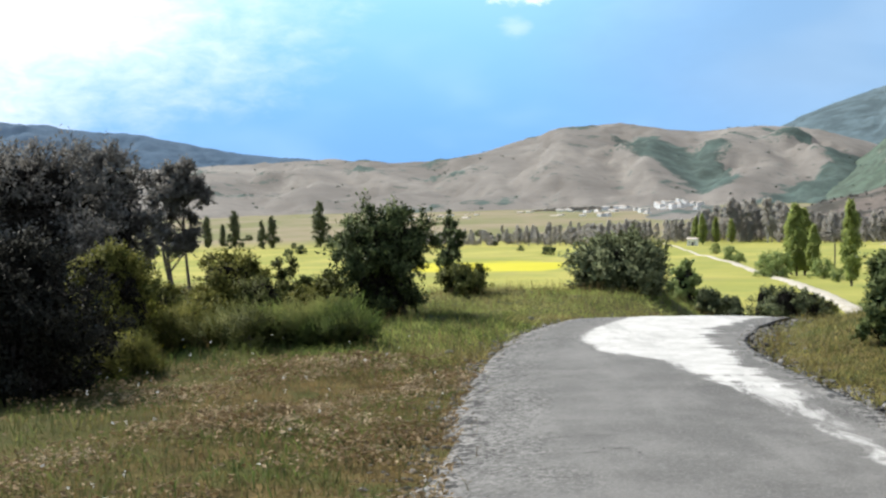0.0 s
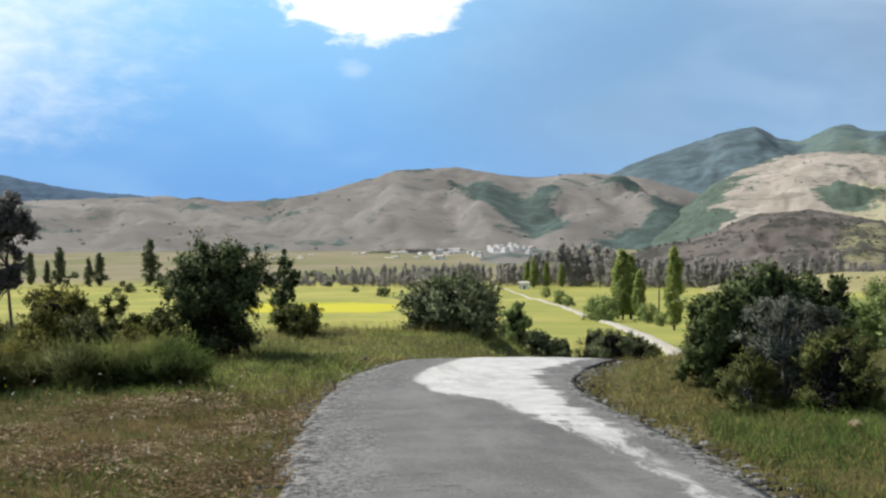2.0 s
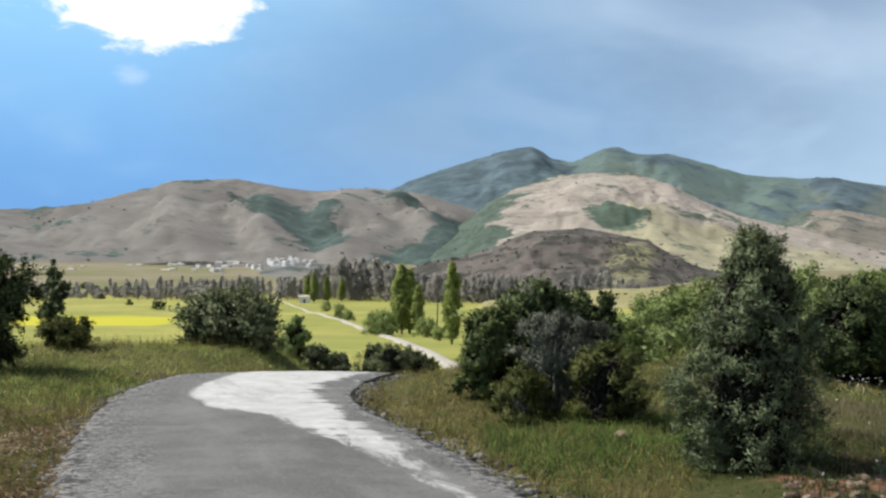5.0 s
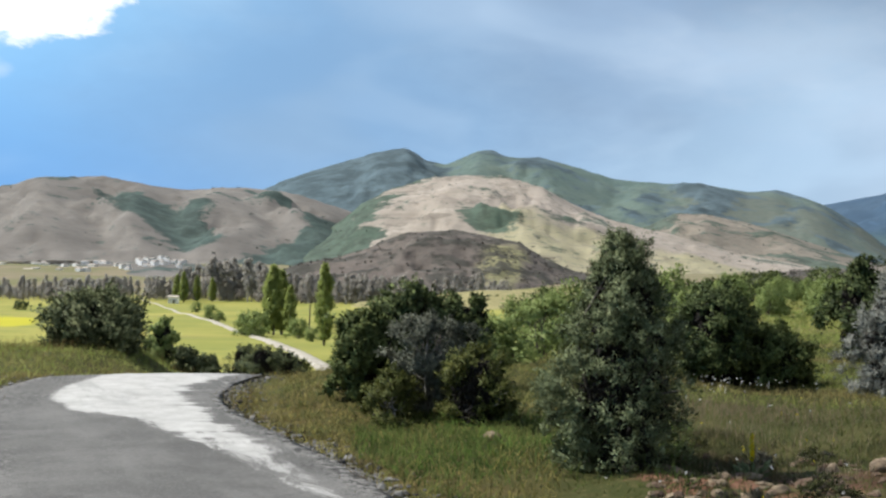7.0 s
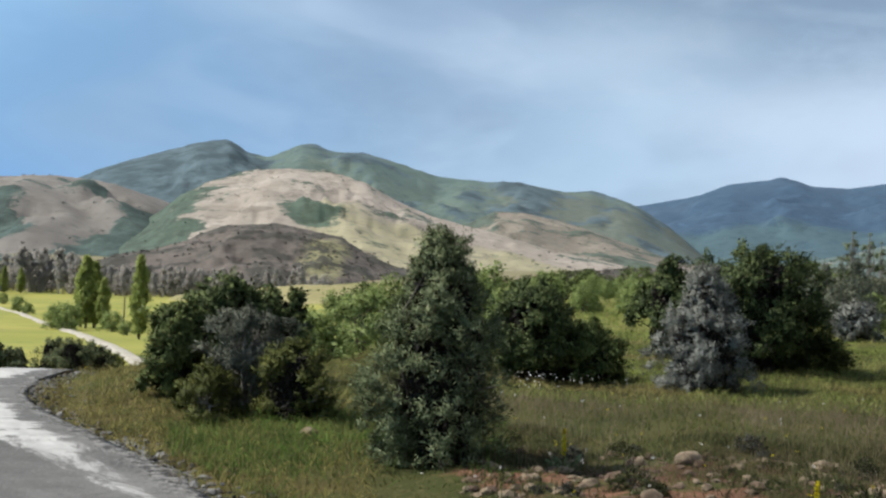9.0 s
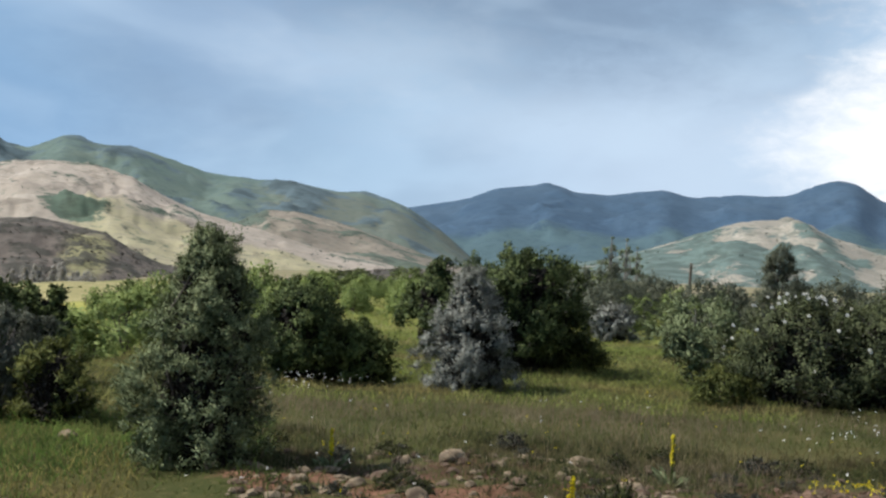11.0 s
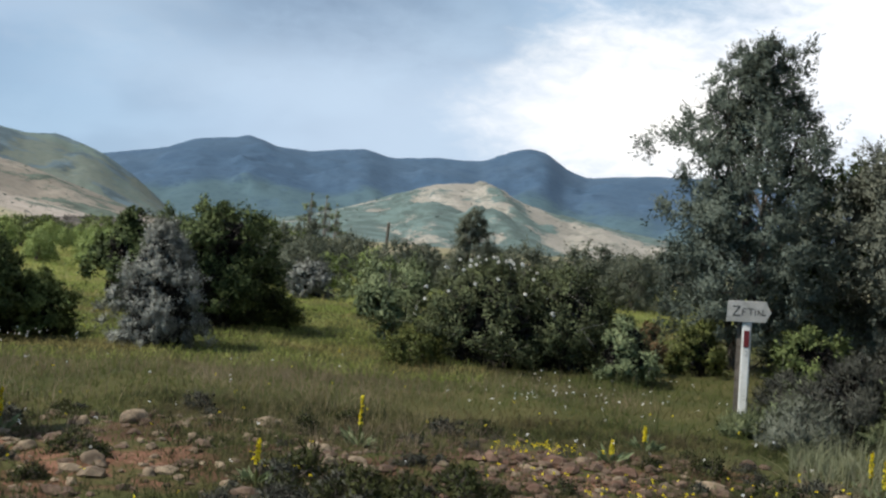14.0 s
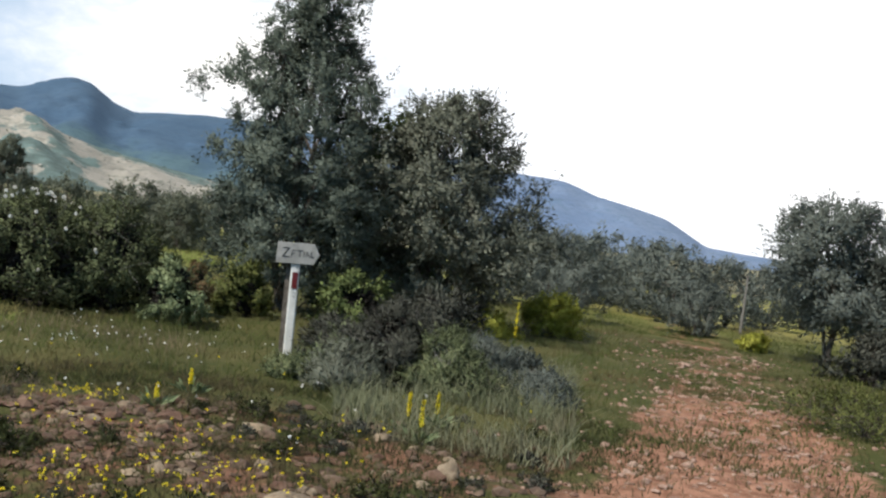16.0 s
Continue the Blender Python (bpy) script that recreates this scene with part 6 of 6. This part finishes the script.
def sector(rg, k, a0, a1, r0, r1):
    a = np.radians(rg.uniform(a0, a1, k))
    r = np.sqrt(rg.uniform(r0 ** 2, r1 ** 2, k))
    return np.stack([r * np.sin(a), r * np.cos(a)], 1)


def off_road(p, gap=1.75):
    return p[road_distance(p[:, 0], p[:, 1]) > gap]


def clumped(p, rg, scale, keep):
    g = lumps(p[:, 0], p[:, 1], scale, 0.3) + rg.normal(0, 0.5, len(p))
    return p[g > keep]


rg = np.random.default_rng(17)
p = np.concatenate([sector(rg, 900, 34, 84, 6.2, 10.6), sector(rg, 300, 60, 70, 7.8, 10.0)])
pebbles("stone_litter", "scattered reddish stones on bare soil", p, rg.gamma(2.0, 0.012, len(p)) + 0.008, M_GRIT, 18)
p = np.concatenate([clumped(sector(rg, 520, 34, 56, 7.0, 10.6), rg, 1.1, 0.1), sector(rg, 110, 60, 82, 7.0, 10.0)])
pebbles("pale_stones", "pale limestone rubble among the weeds", p, rg.gamma(2.0, 0.014, len(p)) + 0.012, M_ROCK, 58)
p = np.concatenate([sector(rg, 320, 58.5, 68.5, 7.6, 10.2), sector(rg, 90, 71, 79, 7.2, 9.0)])
pebbles("red_rubble", "broken red-brown stones heaped on bare soil", p, rg.gamma(2.0, 0.013, len(p)) + 0.010, M_RUBBLE, 59)
lane_x = rg.uniform(6, 24, 2600)
p = np.stack([lane_x, lane_y(lane_x) + rg.normal(0, 0.75, 2600)], 1)
pebbles("lane_gravel", "reddish gravel on the dirt lane", p, rg.gamma(2.0, 0.008, len(p)) + 0.006, M_LANE, 19)
ln = resample(ROAD, 0.25)
ln = ln[(ln[:, 1] > 3) & (ln[:, 1] < 19)]
dn = unit(np.gradient(ln, axis=0))
idx = rg.integers(0, len(ln), 2600)
off = np.where(rg.uniform(size=2600) < 0.5, 1, -1) * (1.55 + np.abs(rg.normal(0, 0.22, 2600)) - 0.1)
off = off - (off > 0) * 0.42 * smooth(ln[idx, 1], 9.5, 14.5)
p = ln[idx] + np.stack([dn[idx, 1], -dn[idx, 0]], 1) * off[:, None] + rg.normal(0, 0.06, (2600, 2))
pebbles("road_grit", "grey broken asphalt grit along the road edges", p, rg.gamma(2.0, 0.006, len(p)) + 0.008, M_ROAD, 20)

idx = rg.integers(0, len(ln), 900)
off = 1.66 + rg.normal(0, 0.10, 900) - 0.42 * smooth(ln[idx, 1], 9.5, 14.5)
p = ln[idx] + np.stack([dn[idx, 1], -dn[idx, 0]], 1) * off[:, None]
pebbles("asphalt_chunks", "dark broken asphalt lumps crumbling off the road edge", p[:520], rg.gamma(2.0, 0.007, 520) + 0.010, M_TAR, 21)
pebbles("road_chippings", "pale stone chippings along the road edge", p[520:], rg.gamma(2.0, 0.008, 380) + 0.010, M_CHIP, 22)
idx = rg.integers(0, len(ln), 700)
p = ln[idx] - np.stack([dn[idx, 1], -dn[idx, 0]], 1) * (1.70 + 0.24 * (1 - smooth(ln[idx, 1], 5.5, 9.5)) + rg.normal(0, 0.13, 700))[:, None]
pebbles("road_chippings", "grey stone chippings along the verge", p, rg.gamma(2.0, 0.007, 700) + 0.008, M_CHIP, 23)

# ---------------------------------------------------------------- grass and flowers


def blades(name, label, spots, height, width, mat, seed, lean=0.35):
    rg = np.random.default_rng(seed)
    k = len(spots)
    z = ground_z(spots[:, 0], spots[:, 1])
    base = np.stack([spots[:, 0], spots[:, 1], z - 0.01], 1)
    a = rg.uniform(0, 2 * np.pi, k)
    side = np.stack([np.cos(a), np.sin(a), 0 * a], 1)
    b = rg.uniform(0, 2 * np.pi, k)
    out = np.stack([np.cos(b), np.sin(b), 0 * b], 1) * (np.abs(rg.normal(0, lean, k)) * height)[:, None]
    h = np.stack([0 * height, 0 * height, height], 1)
    w = (width * rg.uniform(0.6, 1.3, k))[:, None] * side
    v = np.stack([base - w * 0.5, base + w * 0.5, base + out * 0.35 + h * 0.6 + w * 0.35, base + out * 0.35 + h * 0.6 - w * 0.35, base + out + h], 1).reshape(-1, 3)
    i = 5 * np.arange(k)
    quads = np.stack([i, i + 1, i + 2, i + 3], 1)
    tris = np.stack([i + 3, i + 2, i + 4], 1)
    return tagged(new(name, quick_mesh(name, v, [quads, tris], [mat])), label, "grass", kind="stuff")


rg = np.random.default_rng(23)
p = off_road(sector(rg, 80000, -34, 3, 4.5, 13.5))
p = p[rg.uniform(size=len(p)) > 0.75 * smooth(road_distance(p[:, 0], p[:, 1]), 2.6, 5.0)]
blades("dry_grass", "short trampled straw-coloured grass on the verge", p, rg.uniform(0.02, 0.075, len(p)), 0.006, G_DRY, 24, 1.3)
p = clumped(off_road(sector(rg, 60000, -36, 4, 5.0, 19)), rg, 1.1, -0.05)
blades("verge_grass", "olive green grass tufts on the verge", p, rg.uniform(0.05, 0.14, len(p)), 0.007, G_LUSH, 25, 0.8)
p = off_road(sector(rg, 30000, -26, -4, 13.0, 24))
blades("verge_grass", "tall green grass between the verge shrubs", p, rg.gamma(3.0, 0.024, len(p)).clip(0.02, 0.22), 0.011, G_LUSH, 26, 1.2)
p = clumped(off_road(sector(rg, 20000, -20, 13, 13, 30), 1.9), rg, 0.8, -0.2)
blades("straw_grass", "straw-coloured grass heads beside the road", p, rg.uniform(0.10, 0.27, len(p)), 0.006, G_DRY, 27, 0.6)
p = off_road(sector(rg, 130000, 12, 67, 8.0, 27), 1.85)
blades("meadow_grass", "tall olive meadow grass", p, rg.gamma(3.0, 0.015, len(p)).clip(0.015, 0.13) * np.interp(np.hypot(p[:, 0], p[:, 1]), [8, 11, 14], [0.6, 0.8, 1]), 0.012, G_MEADOW, 28, 1.5)
p = clumped(off_road(sector(rg, 18000, 13, 70, 9.5, 26), 1.9), rg, 0.5, -0.3)
blades("meadow_straw", "brownish seed heads over the meadow", p, rg.uniform(0.08, 0.22, len(p)), 0.003, G_DRY, 29, 0.9)
p = clumped(off_road(sector(rg, 18000, 20, 36, 7.2, 12.5), 1.9), rg, 0.9, 0.0)
blades("lush_grass", "lush green grass under the shrubs", p, rg.gamma(3.0, 0.022, len(p)).clip(0.02, 0.18), 0.010, G_FRESH, 30, 1.2)
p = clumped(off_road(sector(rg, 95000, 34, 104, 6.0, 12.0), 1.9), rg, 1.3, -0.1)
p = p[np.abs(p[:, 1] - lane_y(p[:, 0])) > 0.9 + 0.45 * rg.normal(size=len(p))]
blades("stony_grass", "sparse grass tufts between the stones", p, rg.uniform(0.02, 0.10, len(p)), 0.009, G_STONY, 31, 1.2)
p = sector(rg, 45000, 64, 104, 11, 32)
p = p[np.abs(p[:, 1] - lane_y(p[:, 0])) > 1.15 + 0.3 * rg.normal(size=len(p))]
blades("lane_grass", "tall green grass along the dirt lane", p, rg.gamma(3.0, 0.024, len(p)).clip(0.02, 0.22), 0.012, G_MEADOW, 32, 1.2)
p = off_road(sector(rg, 52000, -6, 16, 12.5, 27), 1.7)
blades("verge_grass", "yellow-green grass along the outside of the bend", p, rg.gamma(3.0, 0.019, len(p)).clip(0.02, 0.16), 0.012, G_SUNNY, 48, 1.4)
p = off_road(sector(rg, 32000, 9, 30, 8.0, 20), 1.28)
p = p[road_distance(p[:, 0], p[:, 1]) > 1.64 - 0.40 * smooth(p[:, 1], 9.5, 14.5)]
blades("verge_grass", "yellowed grass on the inside of the bend", p, rg.gamma(3.0, 0.017, len(p)).clip(0.02, 0.14), 0.011, G_BEND, 49, 1.4)
p = sector(rg, 60000, 33, 60, 14.5, 30)
blades("sunny_grass", "bright yellow-green grass in the open meadow", p, rg.gamma(3.0, 0.018, len(p)).clip(0.02, 0.16), 0.013, G_SUNNY, 38, 1.5)
p = clumped(off_road(sector(rg, 12000, 34, 68, 9.4, 14.5), 1.9), rg, 0.7, 0.0)
blades("seed_grass", "purplish-brown seed heads in the near meadow", p, rg.uniform(0.10, 0.24, len(p)), 0.004, G_SEED, 39, 0.9)
p = clumped(sector(rg, 14000, 74, 85, 9.5, 15.5), rg, 1.9, -0.1)
p = p[np.abs(p[:, 1] - lane_y(p[:, 0])) > 1.0 + 0.25 * rg.normal(size=len(p))]
blades("weed_grass", "tall pale-tipped weeds beside the lane", p, rg.gamma(3.0, 0.055, len(p)).clip(0.04, 0.36), 0.009, G_PALE, 40, 0.8)
p = sector(rg, 40000, 24, 70, 24, 60)
blades("far_grass", "meadow grass between the far shrubs", p, rg.uniform(0.05, 0.18, len(p)), 0.03, G_SUNNY, 33, 1.3)
p = sector(rg, 26000, -24, 26, 22, 70)
blades("field_grass", "bright green grass at the field's near edge", p, rg.uniform(0.06, 0.2, len(p)), 0.012, G_MEADOW, 34, 0.9)


p = clumped(off_road(sector(rg, 46000, -30, 3, 4.5, 13.0), 1.6), rg, 1.6, 0.15)
p = p[rg.uniform(size=len(p)) > 0.85 * smooth(road_distance(p[:, 0], p[:, 1]), 3.0, 5.4)]
z = ground_z(p[:, 0], p[:, 1])
v, f = leaf_cloud(rg, np.stack([p[:, 0], p[:, 1], z + rg.uniform(0.02, 0.075, len(p))], 1), rg.normal(size=(len(p), 3)) * [1, 1, 0.25], 0.055, 0.022)
tagged(new("straw_litter", quick_mesh("straw_litter", v, f, [M_STRAW])), "pale straw and leaf litter on the trampled verge", "litter", kind="stuff")
lx = rg.uniform(9.5, 28, 26000)
p = np.stack([lx, lane_y(lx) + rg.normal(0, 0.75, 26000)], 1)
p = clumped(p, rg, 1.2, 0.1)
blades("lane_weeds", "short grey-green weeds down the middle of the lane", p, rg.uniform(0.02, 0.09, len(p)), 0.012, G_MEADOW, 36, 0.9)


idx = rg.integers(0, len(ln), 9000)
off = np.where(rg.uniform(size=9000) < 0.5, 1, -1) * (1.62 + rg.normal(0.12, 0.16, 9000))
off = off - (off > 0) * 0.42 * smooth(ln[idx, 1], 9.5, 14.5)
p = ln[idx] + np.stack([dn[idx, 1], -dn[idx, 0]], 1) * off[:, None]
p = clumped(p, rg, 1.7, 0.0)
blades("edge_grass", "ragged dry grass creeping over the road edge", p, rg.gamma(3.0, 0.025, len(p)).clip(0.02, 0.2), 0.007, G_DRY, 37, 0.9)


p = np.concatenate([sector(rg, 190, 57, 67, 15.0, 16.2), sector(rg, 70, 46, 49, 17.4, 18.6)])
blades("seed_stalks", "dark upright seed stalks before the thicket", p, rg.uniform(0.08, 0.24, len(p)), 0.014, G_STONY, 45, 0.3)


def mullein(seed, az, r, h):
    x, y = polar(az, r)
    root = tagged(new("mullein"), "tall yellow mullein flower spike", "flower", "mulleins")
    root.matrix_basis = pose(x, y, height_at(x, y) - 0.02, 0, 0, seed * 50)
    rgm = np.random.default_rng(seed)
    v, f = tubes([([(0, 0, 0), (0.01, 0, h * 0.5), (0.0, 0.01, h)], [0.012, 0.009, 0.004])], 6)
    part("stalk", quick_mesh("stalk", v, f, [G_LUSH]), root)
    k = 150
    t = rgm.uniform(0.42, 1.0, k)
    a = rgm.uniform(0, 2 * np.pi, k)
    rad = 0.017 * (1.15 - t * 0.7) * (0.6 + 0.6 * (np.sin(t * 55) > -0.3))
    c = np.stack([rad * np.cos(a), rad * np.sin(a), t * h], 1)
    v, f = leaf_cloud(rgm, c, rgm.normal(size=(k, 3)), 0.020, 0.018)
    part("flower_spike", quick_mesh("flower_spike", v, f, [M_PETAL_Y]), root, "yellow flower spike")
    k = 46
    a = rgm.uniform(0, 2 * np.pi, k)
    d = np.stack([np.cos(a), np.sin(a), rgm.uniform(0.1, 1.0, k)], 1)
    c = d * rgm.uniform(0.04, 0.13, (k, 1))
    v, f = leaf_cloud(rgm, c, d, 0.13, 0.035)
    part("leaf_rosette", quick_mesh("leaf_rosette", v, f, [L_SAGE]), root, "grey-green leaf rosette")


for i, (a, r, h) in enumerate([(54.6, 9.9, 0.42), (67.6, 10.7, 0.22), (66.2, 9.9, 0.2), (38.7, 9.7, 0.36), (78.0, 9.7, 0.36), (78.7, 10.6, 0.3), (79.0, 13.2, 0.42), (80.2, 12.5, 0.26), (77.4, 10.3, 0.34), (79.2, 15.5, 0.85), (82.0, 16.5, 0.8), (50.2, 8.0, 0.3)]):
    mullein(300 + i, a, r, h)


def flower_patch(name, label, spots, mat, seed, size=0.022, high=0.16):
    rgm = np.random.default_rng(seed)
    z = ground_z(spots[:, 0], spots[:, 1])
    h = rgm.uniform(0.5, 1.0, len(spots)) * high
    c = np.stack([spots[:, 0], spots[:, 1], z + h], 1)
    c = np.repeat(c, 4, 0) + rgm.normal(0, size * 0.35, (4 * len(spots), 3))
    v, f = leaf_cloud(rgm, c, rgm.normal(size=c.shape) * [1, 1, 0.3], size, size * 0.8)
    heads = new(name, quick_mesh(name, v, f, [mat]))
    return tagged(heads, label, "flowers", kind="stuff")


rg = np.random.default_rng(41)


def near(az, r, s, k):
    x, y = polar(az, r)
    return np.stack([x + rg.normal(0, s, k), y + rg.normal(0, s, k)], 1)


p = np.concatenate([near(62.8, 9.9, 0.16, 34), near(51.1, 8.3, 0.18, 16), near(63.2, 9.6, 0.22, 20), near(67.5, 7.5, 0.45, 70), near(64.3, 7.0, 0.45, 70), near(69.5, 8.2, 0.4, 40), near(62.5, 8.6, 0.3, 14), near(75.8, 9.6, 0.3, 8), sector(rg, 60, 30, 84, 7, 13), sector(rg, 50, 14, 60, 12, 24), near(-13.6, 15.0, 0.5, 50), near(-11.0, 16.5, 0.5, 20)])
flower_patch("yellow_flowers", "small yellow wildflowers between the stones", p, M_PETAL_Y, 42, 0.018, 0.13)
p = np.concatenate([near(61.7, 12.6, 0.3, 12), near(66.4, 13.4, 0.4, 16), near(63.6, 13.1, 0.4, 10), sector(rg, 120, 30, 84, 8, 18), sector(rg, 70, -30, 0, 5, 14), near(36.4, 15.4, 0.25, 26), near(38.7, 15.7, 0.3, 26)])
flower_patch("white_flowers", "small white wildflowers in the grass", p, M_PETAL_W, 43, 0.018, 0.2)
rgm = np.random.default_rng(44)
petal_v, petal_f = leaf_cloud(rgm, rgm.normal(0, 0.007, (9, 3)), rgm.normal(size=(9, 3)), 0.042, 0.038)
blossom = quick_mesh("blossom", petal_v, petal_f, [M_PETAL_W])
for k in range(60):
    th, ph = rgm.uniform(0, 2 * np.pi), rgm.uniform(0.15, 1.35)
    part("blossom", blossom, rose, "" if k else "white wild rose blossom", pose(1.06 * math.cos(th) * math.cos(ph), 1.06 * math.sin(th) * math.cos(ph), 0.25 + 1.28 * math.sin(ph) ** 0.8, 0, 0, 33 * k))
